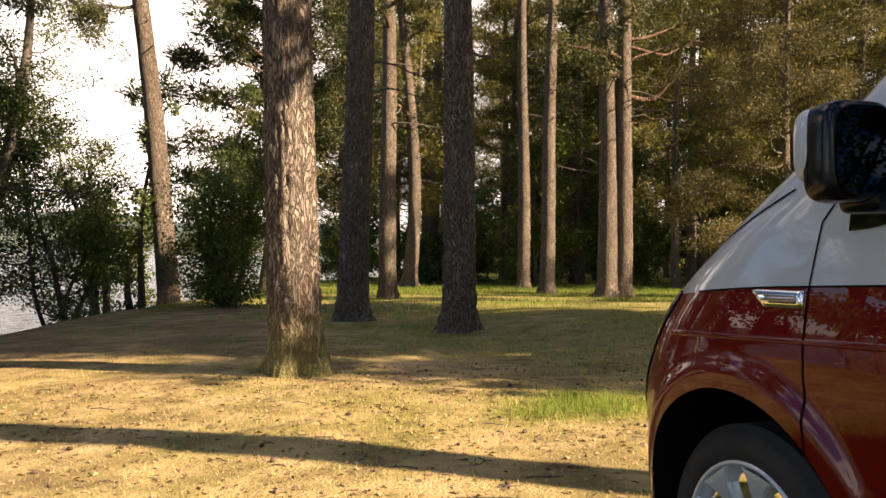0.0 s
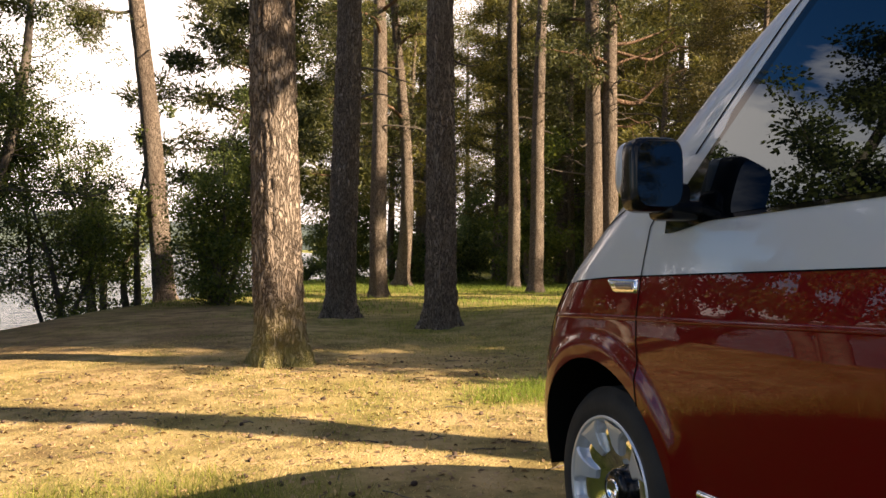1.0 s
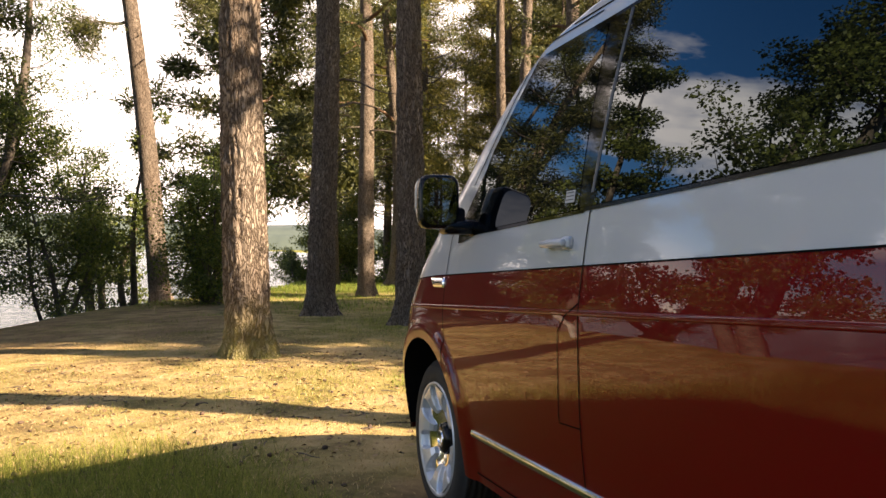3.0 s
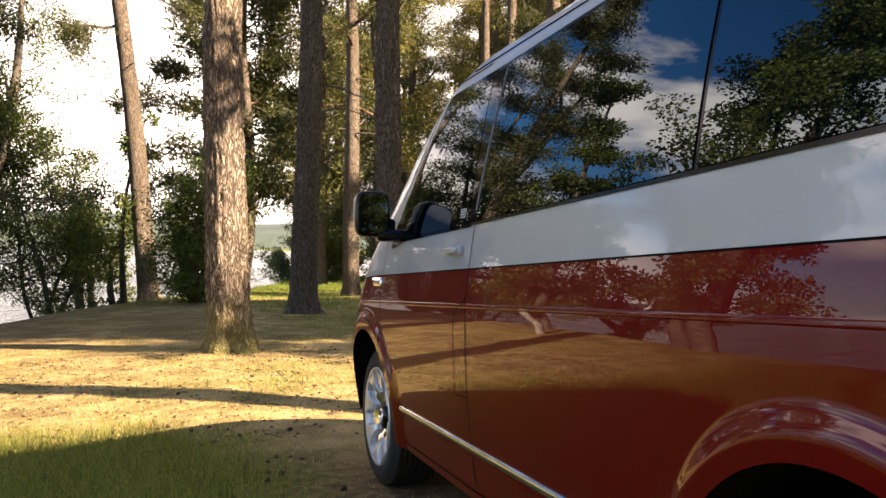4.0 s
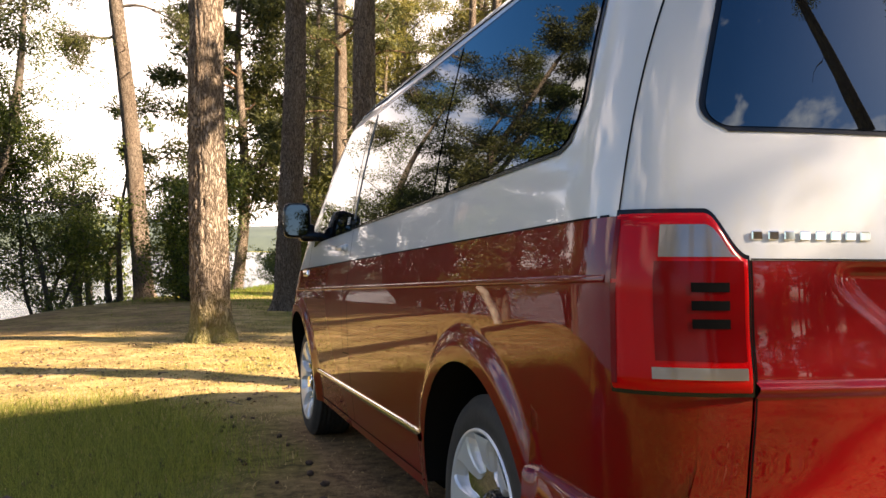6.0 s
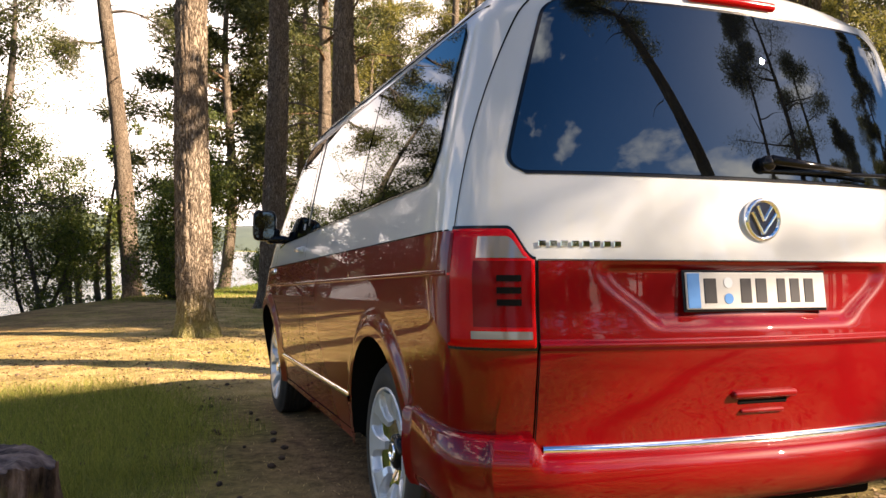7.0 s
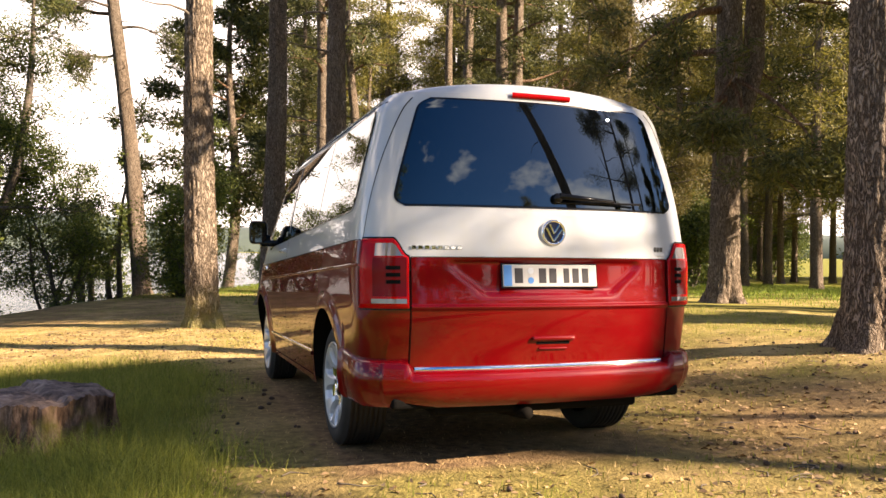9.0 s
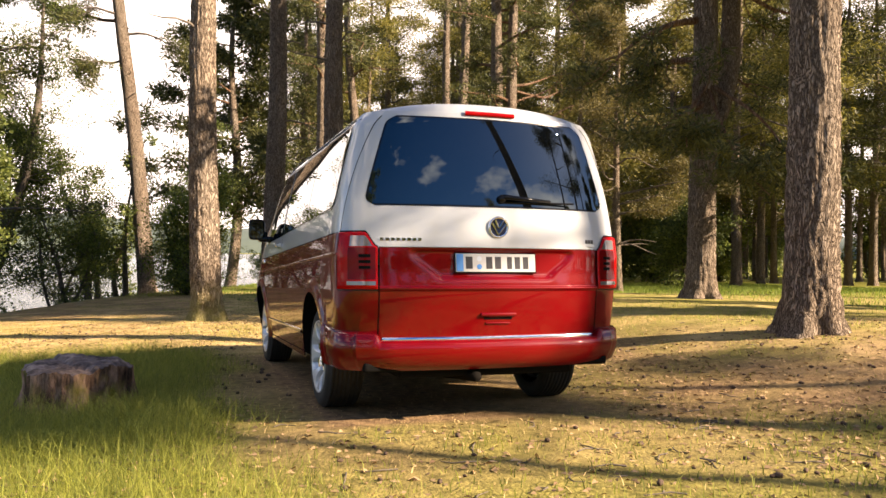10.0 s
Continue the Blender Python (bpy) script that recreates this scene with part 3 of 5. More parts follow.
for sgn in (-1, 1):
    at = Vector((sgn * 1.050, 2.50, 1.325))
    swing = Matrix.Translation(at) @ Matrix.Rotation(radians(8 * sgn), 4, "Z")
    vs, fs = superball(0.077, 0.052, 0.101, 0.42)
    vs = [swing @ v for v in vs]
    housing = mesh_object("door_mirror", vs, fs, M_BLACK, van, "black door mirror with white cap")
    vs, fs = superball(0.079, 0.038, 0.080, 0.5)
    vs = [swing @ (v + Vector((sgn * 0.0, 0.042, 0.020))) for v in vs]
    mesh_object("mirror_cap", vs, fs, M_WHITE, housing, "white painted mirror cap")
    n = 40
    edge = [(math.copysign(abs(math.cos(2 * math.pi * k / n)) ** 0.5, math.cos(2 * math.pi * k / n)) * 0.064, math.copysign(abs(math.sin(2 * math.pi * k / n)) ** 0.5, math.sin(2 * math.pi * k / n)) * 0.087) for k in range(n)]
    vs = [swing @ Vector((x * r, -0.0536, z * r)) for r in (1, 0.97, 0.5, 0.01) for x, z in edge]
    fs = [(r * n + k, r * n + (k + 1) % n, r * n + n + (k + 1) % n, r * n + n + k) for r in range(3) for k in range(n)]
    mesh_object("mirror_glass", vs, fs, M_MIRROR, housing, "mirror glass")
    bm = bmesh.new()
    rounded_box(bm, (0.20, 0.10, 0.055), (sgn * 0.935, 2.50, 1.232), 0.02)
    rounded_box(bm, (0.07, 0.09, 0.09), (sgn * 0.985, 2.50, 1.262), 0.02)
    part("mirror_arm", bm, M_BLACK, housing, "black mirror arm", smooth=True)
    # small white sticker in the corner of the door window
    if sgn < 0:
        def on_glass(s, v):
            y, z = 1.655 + 0.055 * s, 1.262 + 0.034 * v
            return on_side(sgn, y, z, 0.0075)
        sticker = sheet("window_sticker", on_glass, spaced(0, 1, 4), spaced(0, 1, 4), M_PLATE, van, "small white window sticker")
        for v in (0.2, 0.5, 0.8):
            sheet("sticker_bar", lambda s, q: on_side(sgn, 1.660 + 0.045 * s, 1.262 + 0.034 * (v + 0.08 * q), 0.0085), spaced(0, 1, 3), [0, 1], M_INK, sticker)
    # door handle
    bm = bmesh.new()
    hx = half_width(1.75, 1.15)
    rounded_box(bm, (0.026, 0.150, 0.024), (sgn * (hx + 0.022), 1.728, 1.148), 0.010)
    rounded_box(bm, (0.026, 0.045, 0.036), (sgn * (hx + 0.008), 1.668, 1.149), 0.010)
    rounded_box(bm, (0.026, 0.030, 0.026), (sgn * (hx + 0.006), 1.790, 1.149), 0.010)
    part("door_handle", bm, M_WHITE, van, "white door handle", smooth=True)
    # wing badge: a chrome frame with a slanted fore end and a grey lens in it
    def badge(y0, y1, slant, z0, z1, out, name, mat, parent, label):
        return sheet(name, lambda u, v: on_side(sgn, y0 + (y1 + slant * v - y0) * u, z0 + (z1 - z0) * v - 0.0275 * (y0 - 2.73) * u, out if 0 < u < 1 and 0 < v < 1 else 0.0015),
                     [0, 0.02] + spaced(0.08, 0.92, 10) + [0.98, 1], [0, 0.1, 0.5, 0.9, 1], mat, parent, label, flip=sgn > 0)
    frame_piece = badge(2.738, 2.862, 0.055, 1.000, 1.042, 0.008, "wing_badge", M_CHROME, van, "chrome wing badge")
    badge(2.752, 2.842, 0.03, 1.009, 1.034, 0.0095, "badge_lens", M_LENS_CLEAR, frame_piece, "grey lens")
    # headlamp: a slanted rear edge, a chrome reflector behind the lens
    pane("headlamp", spaced(3.30, 3.60, 24), lambda y: max(0.80, 1.022 - (y - 3.30) * 1.05), lambda y: 1.024 - 0.01 * ease(3.4, 3.7, y), sgn, "clear headlamp", van, 0.005, M_HEADLAMP)
    pane("headlamp_seal", spaced(3.285, 3.60, 24), lambda y: max(0.79, 1.016 - (y - 3.285) * 1.05), lambda y: 1.028 - 0.01 * ease(3.4, 3.7, y), sgn, "", van, 0.0025, M_SEAM)
    # pressed line along the red flank
    strip_bar("pressed_line", -0.76, 3.32, lambda y, dz, o: on_side(sgn, y, 0.962 + 0.0285 * (1.42 - y) + dz, o), 0.008, 0.0018, M_RED, van, "sharp pressed line along the flank", n=90)

# wiper on the rear window
bm = bmesh.new()
def bar_between(bm, a, b, r1, r2):
    a, b = Vector(a), Vector(b)
    bmesh.ops.create_cone(bm, cap_ends=True, segments=10, radius1=r1, radius2=r2, depth=(b - a).length, matrix=Matrix.Translation((a + b) / 2) @ (b - a).to_track_quat("Z", "Y").to_matrix().to_4x4())
yw = rear_y(0.2, 1.35) - 0.030
bar_between(bm, (0.045, yw - 0.01, 1.372), (0.36, yw, 1.352), 0.016, 0.009)
bmesh.ops.create_uvsphere(bm, u_segments=16, v_segments=8, radius=0.026, matrix=Matrix.Translation((0.04, yw + 0.005, 1.362)))
wiper = part("rear_wiper", bm, M_BLACK, gate, "black rear wiper", smooth=True)
bm = bmesh.new()
bar_between(bm, (0.02, yw + 0.014, 1.340), (0.53, yw + 0.016, 1.345), 0.007, 0.006)
part("wiper_blade", bm, M_BLACK, wiper)

# number plate
yp = rear_y(0, 0.97)
bm = bmesh.new()
rounded_box(bm, (0.52, 0.006, 0.11), (0, 0, 0), 0.003, 2)
plate = part("number_plate", bm, M_PLATE, gate, "white number plate with blue end")
plate.location, plate.rotation_euler = (0, yp + 0.017, 0.972), (radians(-6), 0, 0)
bm = bmesh.new()
rounded_box(bm, (0.044, 0.003, 0.104), (-0.234, -0.0035, 0), 0.001, 1)
part("plate_field", bm, M_PLATE_BLUE, plate, "blue plate end")
bm = bmesh.new()
rounded_box(bm, (0.535, 0.006, 0.126), (0, 0.006, 0), 0.003, 2)
part("plate_holder", bm, M_BLACK, plate)
for x, wd in ((-0.175, 0.055), (-0.045, 0.05), (0.012, 0.05), (0.088, 0.04), (0.140, 0.045), (0.195, 0.045)):
    bm = bmesh.new()
    rounded_box(bm, (wd * 0.8, 0.003, 0.074), (x, -0.0035, 0), 0.001, 1)
    part("plate_bar", bm, M_INK, plate, "dark bar")
for z, c in ((0.024, M_ALLOY), (-0.024, M_PLATE_BLUE)):
    bm = bmesh.new()
    bmesh.ops.create_cone(bm, cap_ends=True, segments=20, radius1=0.016, radius2=0.016, depth=0.003, matrix=pose(-0.11, -0.0035, z, 90))
    part("plate_seal", bm, c, plate)

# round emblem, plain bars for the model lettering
ye = rear_y(0, 1.19) - 0.004
emblem = lathe("round_emblem", [(-0.004, 0.001), (-0.006, 0.052), (-0.013, 0.055), (-0.015, 0.061), (-0.010, 0.066), (0.006, 0.067)], M_CHROME, gate, 48, "round chrome emblem")
emblem.matrix_basis = pose(0.012, ye, 1.188, 4, 0, 90)
lathe("emblem_field", [(-0.0085, 0.001), (-0.0085, 0.053)], material("emblem_navy", (0.008, 0.012, 0.03), 0.2), emblem, 40, "dark field")
bm = bmesh.new()
for a, b in (((-0.026, 0.040), (0.0, -0.004)), ((0.026, 0.040), (0.0, -0.004)), ((-0.044, 0.020), (0.0, -0.044)), ((0.044, 0.020), (0.0, -0.044))):
    bar_between(bm, (-0.010, a[0], a[1]), (-0.010, b[0], b[1]), 0.006, 0.006)
part("emblem_bars", bm, M_CHROME, emblem)
for i in range(8):
    bm = bmesh.new()
    x = -0.700 + 0.0315 * i
    rounded_box(bm, (0.025, 0.005, 0.018), (x, rear_y(x, 1.107) - 0.003, 1.107), 0.002, 1)
    part("chrome_letter_bar", bm, M_CHROME, gate, "chrome lettering bar")
for i in range(3):
    bm = bmesh.new()
    x = 0.642 + 0.022 * i
    rounded_box(bm, (0.016, 0.006, 0.024), (x, rear_y(x, 1.11) - 0.004, 1.112), 0.002, 1)
    part("chrome_letter_bar", bm, M_TRIM, gate, "chrome lettering bar")
bm = bmesh.new()
rounded_box(bm, (0.072, 0.005, 0.014), (0.664, rear_y(0.664, 1.085) - 0.003, 1.085), 0.002, 1)
part("badge_plate", bm, M_ALLOY, gate, "small silver badge")
# grip in the gate
bm = bmesh.new()
rounded_box(bm, (0.19, 0.02, 0.022), (0.01, rear_y(0, 0.63) + 0.007, 0.640), 0.008)
part("grip_recess", bm, M_SEAM, gate, "dark grip recess")
bm = bmesh.new()
rounded_box(bm, (0.235, 0.03, 0.022), (0.01, rear_y(0, 0.655) - 0.004, 0.662), 0.009)
rounded_box(bm, (0.16, 0.014, 0.012), (0.01, rear_y(0, 0.61) - 0.002, 0.610), 0.005)
part("gate_grip", bm, M_RED, gate, "red grip lip", smooth=True)


# ---- the ground ----
WATER = -1.10
SHORE = [(-200, -60), (-60, -16), (-20, -10), (0, -8.4), (8, -7.4), (15, -6.7), (19, -5.6), (23, -4.0), (27, -2.0), (32, 0.0), (40, 2.4), (48, 5.0), (54, 9.0), (60, 13), (75, 20), (120, 34), (300, 60)]


def land_height(x, y):
    base = lerp_table([(-60, 1.2), (-20, 0.50), (0, 0.0), (5, -0.1265), (9, -0.150), (15, -0.20), (25, -0.42), (40, -0.66), (60, -0.9)], y)
    if -2 < y < 5:
        base = -0.0253 * y
    rise = 0.34 * ease(1.25, 5.0, x) * (1 - 0.85 * ease(8, 22, y))
    fall = -0.05 * min(4.5, max(0.0, -x - 1.45)) * (1 - ease(16, 26, y))
    d = x - lerp_table(SHORE, y)
    z = base + rise + fall
    rough = 0.05 * noise.noise((x * 0.35, y * 0.35, 3.1)) + 0.016 * noise.noise((x * 1.7, y * 1.7, 8.0))
    near_van = max(abs(x) - 1.1, abs(y - 1.5) - 2.6, 0.0)
    z += rough * ease(0.0, 1.5, near_van)
    if d < 1.6:
        z = z + (WATER - 1.2 - z) * ease(1.6, -2.2, d) if d > -2.2 else WATER - 1.2
    return z


def axis(marks):
    out = []
    for a, b, step in marks:
        n = max(1, round((b - a) / step))
        out += [a + (b - a) * k / n for k in range(n)]
    return out + [marks[-1][1]]


gx = axis([(-1500, -200, 260), (-200, -40, 32), (-40, -12, 3), (-12, -6, 0.4), (-6, 8, 0.16), (8, 16, 0.5), (16, 40, 2), (40, 200, 16), (200, 1500, 260)])
gy = axis([(-1500, -200, 260), (-200, -40, 32), (-40, -8, 2), (-8, -2, 0.4), (-2, 14, 0.16), (14, 30, 0.5), (30, 60, 1.5), (60, 200, 14), (200, 3000, 350)])
def grassy(x, y):
    """0 for bare litter to 1 for long green grass."""
    g = 0.25 + 0.35 * noise.noise((x * 0.55, y * 0.55, 1.7)) + 0.25 * noise.noise((x * 1.9, y * 1.9, 4.0))
    long_patch = ease(-1.05, -2.0, x) * ease(-6.0, -1.0, y) * (1 - ease(4.4, 5.6, y + 0.5 * noise.noise((x * 2, 0, 0))))
    g += 0.75 * long_patch
    g += 0.8 * math.exp(-((x - 0.75) / 0.7) ** 2 - ((y - 6.7) / 0.5) ** 2)
    g += 0.5 * ease(24, 31, y) + 0.3 * ease(9, 11, y)
    g -= 0.5 * ease(0.8, -1.2, x) * ease(9.6, 11, y) * (1 - ease(19, 22, y))
    g += 0.4 * ease(12, 18, x) + 0.6 * ease(40, 60, y)
    g += 0.32 * (1 - ease(-3.0, -0.4, y)) + 0.3 * ease(2.4, 3.4, x) * ease(-0.6, 0.6, y) * (1 - ease(9, 12, y))
    g -= 0.2 * ease(1.0, 2.2, x) * (1 - ease(1.5, 3.5, y)) + 0.5 * (1 if abs(x) < 1.0 and -0.8 < y < 3.6 else 0)
    return min(1.0, max(0.0, g))


def litter_and_shade(x, y):
    """Brown needles and cones on bare ground, with shade put into the colour too: round the van's rear and under the
    trees.
    """
    # this term also browns the ground under the van to deepen its shadow
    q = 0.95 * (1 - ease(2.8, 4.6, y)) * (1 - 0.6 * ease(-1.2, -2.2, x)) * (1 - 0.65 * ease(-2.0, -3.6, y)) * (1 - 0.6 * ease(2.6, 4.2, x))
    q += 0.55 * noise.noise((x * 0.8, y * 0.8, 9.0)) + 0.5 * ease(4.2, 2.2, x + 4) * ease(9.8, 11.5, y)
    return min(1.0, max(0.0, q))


def ground_material():
    m = vary(material("dry_grass_ground", (0.2, 0.17, 0.06), 0.95, specular_ior_level=0.1),
             [(0.34, (0.19, 0.125, 0.06)), (0.68, (0.60, 0.43, 0.22)), (0.46, (0.32, 0.24, 0.10)), (0.56, (0.50, 0.355, 0.165))], 2.2, 12, bump=0.55, bump_scale=55, dist=0.03)
    n, l = m.node_tree.nodes, m.node_tree.links
    b = n["Principled BSDF"]
    straw = b.inputs["Base Color"].links[0].from_socket
    fine = n.new("ShaderNodeTexNoise")
    fine.inputs["Scale"].default_value, fine.inputs["Detail"].default_value, fine.inputs["Roughness"].default_value = 14, 10, 0.7
    l.new(n["Texture Coordinate"].outputs["Object"], fine.inputs["Vector"])
    # the litter brown carries real needles and the shade painted with them
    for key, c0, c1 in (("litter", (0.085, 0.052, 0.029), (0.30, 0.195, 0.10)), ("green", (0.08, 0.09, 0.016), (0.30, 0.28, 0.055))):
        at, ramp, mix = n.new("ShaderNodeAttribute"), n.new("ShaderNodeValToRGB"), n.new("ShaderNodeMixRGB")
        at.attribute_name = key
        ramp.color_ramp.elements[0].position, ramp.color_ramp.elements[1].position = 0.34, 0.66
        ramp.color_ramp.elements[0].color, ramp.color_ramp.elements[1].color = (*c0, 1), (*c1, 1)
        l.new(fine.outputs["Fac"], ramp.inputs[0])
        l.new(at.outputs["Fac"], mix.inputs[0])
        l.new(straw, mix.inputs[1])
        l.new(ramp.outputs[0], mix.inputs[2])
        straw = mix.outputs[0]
    l.new(straw, b.inputs["Base Color"])
    return m


M_GROUND = ground_material()
ground = tagged(mesh_object("ground", [(x, y, land_height(x, y)) for x in gx for y in gy], grid_faces(len(gx), len(gy)), M_GROUND), "dry grass and needle litter sloping to the lake", "ground", kind="structure")
for key, fn in (("green", lambda x, y: min(1.0, 1.15 * grassy(x, y))), ("litter", litter_and_shade)):
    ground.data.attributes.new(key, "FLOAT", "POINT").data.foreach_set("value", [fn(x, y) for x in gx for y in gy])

M_WATER = vary(material("lake_water", (0.10, 0.13, 0.16), 0.10, 0.0, ior=1.33), [(0.3, (0.02, 0.035, 0.05)), (0.7, (0.04, 0.06, 0.085))], 0.2, bump=0.6, bump_scale=1.6, dist=0.45)
water = tagged(mesh_object("water", [(-3000, -3000, WATER), (3000, -3000, WATER), (3000, 3000, WATER), (-3000, 3000, WATER)], [(0, 1, 2, 3)], M_WATER), "pale rippled lake water", "lake", kind="structure")

# far shore, the blue-grey haze of distance mixed into its colour
M_FAR = vary(material("hazed_far_woods", (0.1, 0.14, 0.12), 0.9), [(0.3, (0.05, 0.07, 0.065)), (0.7, (0.085, 0.11, 0.085))], 0.02)
def far_ridge(a, base, h):
    vs = []
    for k in range(181):
        q = math.pi * 2 * k / 180
        d = base * (1 + 0.25 * noise.noise((math.cos(q) * 2, math.sin(q) * 2, a)))
        top = h * (0.8 + 0.5 * noise.noise((math.cos(q) * 5, math.sin(q) * 5, a + 4))) + h * 0.12 * noise.noise((q * 60, a, 1))
        for dd, z in ((0, WATER - 2), (6, h * 0.35), (60, top * 0.8), (170, top), (300, WATER - 2)):
            vs.append(((d + dd) * math.cos(q), (d + dd) * math.sin(q), z))
    return vs
tagged(mesh_object("backdrop", far_ridge(1.0, 1000, 44), grid_faces(181, 5), M_FAR), "hazy wooded far shore across the lake", "hills", kind="structure")


# ---- trees ----
def bark_material(name, dark, grey, red, cells=21.0, moss=False):
    """Long plates of bark with dark furrows between them, greyer and redder by turns."""
    m = material(name, grey, 0.92, specular_ior_level=0.12)
    n, l = m.node_tree.nodes, m.node_tree.links
    b = n["Principled BSDF"]
    tc, mp = n.new("ShaderNodeTexCoord"), n.new("ShaderNodeMapping")
    mp.inputs["Scale"].default_value = (1, 1, 0.24)
    l.new(tc.outputs["Object"], mp.inputs[0])
    warp, add = n.new("ShaderNodeTexNoise"), n.new("ShaderNodeMixRGB")
    warp.inputs["Scale"].default_value, warp.inputs["Detail"].default_value = 7.0, 6
    add.blend_type = "ADD"
    add.inputs[0].default_value = 0.5
    l.new(mp.outputs[0], warp.inputs["Vector"])
    l.new(mp.outputs[0], add.inputs[1])
    l.new(warp.outputs["Color"], add.inputs[2])
    plates = n.new("ShaderNodeTexVoronoi")
    plates.feature = "DISTANCE_TO_EDGE"
    plates.inputs["Scale"].default_value = cells
    l.new(add.outputs[0], plates.inputs["Vector"])
    grain = n.new("ShaderNodeTexNoise")
    grain.inputs["Scale"].default_value, grain.inputs["Detail"].default_value, grain.inputs["Roughness"].default_value = 26, 6, 0.7
    l.new(add.outputs[0], grain.inputs["Vector"])
    big = n.new("ShaderNodeTexNoise")
    big.inputs["Scale"].default_value, big.inputs["Detail"].default_value = 2.2, 4
    l.new(mp.outputs[0], big.inputs["Vector"])
    tone, furrow, mul = n.new("ShaderNodeMixRGB"), n.new("ShaderNodeValToRGB"), n.new("ShaderNodeMixRGB")
    tone.inputs[1].default_value, tone.inputs[2].default_value = (*grey, 1), (*red, 1)
    l.new(big.outputs["Fac"], tone.inputs[0])
    furrow.color_ramp.elements[0].position, furrow.color_ramp.elements[1].position = 0.0, 0.2
    furrow.color_ramp.elements[0].color, furrow.color_ramp.elements[1].color = (*dark, 1), (1, 1, 1, 1)
    l.new(plates.outputs["Distance"], furrow.inputs[0])
    mul.blend_type = "MULTIPLY"
    mul.inputs[0].default_value = 0.84
    l.new(tone.outputs[0], mul.inputs[1])
    l.new(furrow.outputs[0], mul.inputs[2])
    speck, mul2 = n.new("ShaderNodeValToRGB"), n.new("ShaderNodeMixRGB")
    speck.color_ramp.elements[0].position, speck.color_ramp.elements[1].position = 0.3, 0.7
    speck.color_ramp.elements[0].color, speck.color_ramp.elements[1].color = (0.55, 0.52, 0.5, 1), (1.25, 1.22, 1.2, 1)
    l.new(grain.outputs["Fac"], speck.inputs[0])
    mul2.blend_type = "MULTIPLY"
    mul2.inputs[0].default_value = 0.9
    l.new(mul.outputs[0], mul2.inputs[1])
    l.new(speck.outputs[0], mul2.inputs[2])
    last = mul2
    if moss:
        # yellow-green moss round the foot
        sep, foot, spots, both, last = n.new("ShaderNodeSeparateXYZ"), n.new("ShaderNodeMapRange"), n.new("ShaderNodeTexNoise"), n.new("ShaderNodeMath"), n.new("ShaderNodeMixRGB")
        l.new(tc.outputs["Object"], sep.inputs[0])
        for key, value in (("From Min", 0.8), ("From Max", 0.05), ("To Max", 1.05)):
            foot.inputs[key].default_value = value
        l.new(sep.outputs["Z"], foot.inputs["Value"])
        spots.inputs["Scale"].default_value, spots.inputs["Detail"].default_value = 7, 6
        l.new(tc.outputs["Object"], spots.inputs["Vector"])
        both.operation = "MULTIPLY"
        l.new(foot.outputs["Result"], both.inputs[0])
        l.new(spots.outputs["Fac"], both.inputs[1])
        last.inputs[2].default_value = (0.46, 0.42, 0.10, 1)
        l.new(both.outputs[0], last.inputs[0])
        l.new(mul2.outputs[0], last.inputs[1])
    l.new(last.outputs[0], b.inputs["Base Color"])
    clamp, total, bump = n.new("ShaderNodeMapRange"), n.new("ShaderNodeMath"), n.new("ShaderNodeBump")
    clamp.inputs["From Max"].default_value = 0.22
    l.new(plates.outputs["Distance"], clamp.inputs["Value"])
    total.operation = "MULTIPLY_ADD"
    total.inputs[1].default_value = 0.35
    l.new(grain.outputs["Fac"], total.inputs[0])
    l.new(clamp.outputs["Result"], total.inputs[2])
    bump.inputs["Strength"].default_value, bump.inputs["Distance"].default_value = 1.0, 0.03
    l.new(total.outputs[0], bump.inputs["Height"])
    l.new(bump.outputs[0], b.inputs["Normal"])
    return m


M_BARK = bark_material("pine_bark", (0.20, 0.165, 0.14), (0.37, 0.325, 0.26), (0.27, 0.20, 0.145))
M_BARK_MOSS = bark_material("mossy_pine_bark", (0.20, 0.165, 0.14), (0.42, 0.37, 0.30), (0.31, 0.225, 0.155), cells=17.0, moss=True)
M_BARK_UP = bark_material("upper_pine_bark", (0.4, 0.3, 0.25), (0.24, 0.185, 0.135), (0.27, 0.155, 0.09), 9)
M_TWIG = vary(material("twig_bark", (0.1, 0.08, 0.06), 0.9), [(0.3, (0.05, 0.04, 0.03)), (0.7, (0.16, 0.13, 0.10))], 8)
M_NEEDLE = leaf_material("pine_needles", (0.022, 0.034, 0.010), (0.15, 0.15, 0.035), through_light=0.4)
# brighter, yellower copy of the needles: sunlight put into the colour
M_NEEDLE_SUN = leaf_material("sunlit_tone_needles", (0.05, 0.06, 0.014), (0.33, 0.285, 0.055), through_light=0.4)
# dim golden copy, for boughs with low sun painted into them
M_NEEDLE_SUN_GOLD = leaf_material("sunlit_gold_tone_needles", (0.03, 0.034, 0.010), (0.21, 0.165, 0.04), through_light=0.35)
M_LEAF = leaf_material("alder_leaves", (0.042, 0.07, 0.02), (0.19, 0.225, 0.05), 0.5, 0.5)
# lighter copy of the alder leaves, sunlight painted into the green
M_LEAF_SUN = leaf_material("sunlit_tone_leaves", (0.05, 0.085, 0.015), (0.23, 0.26, 0.045), 0.5, 0.5)


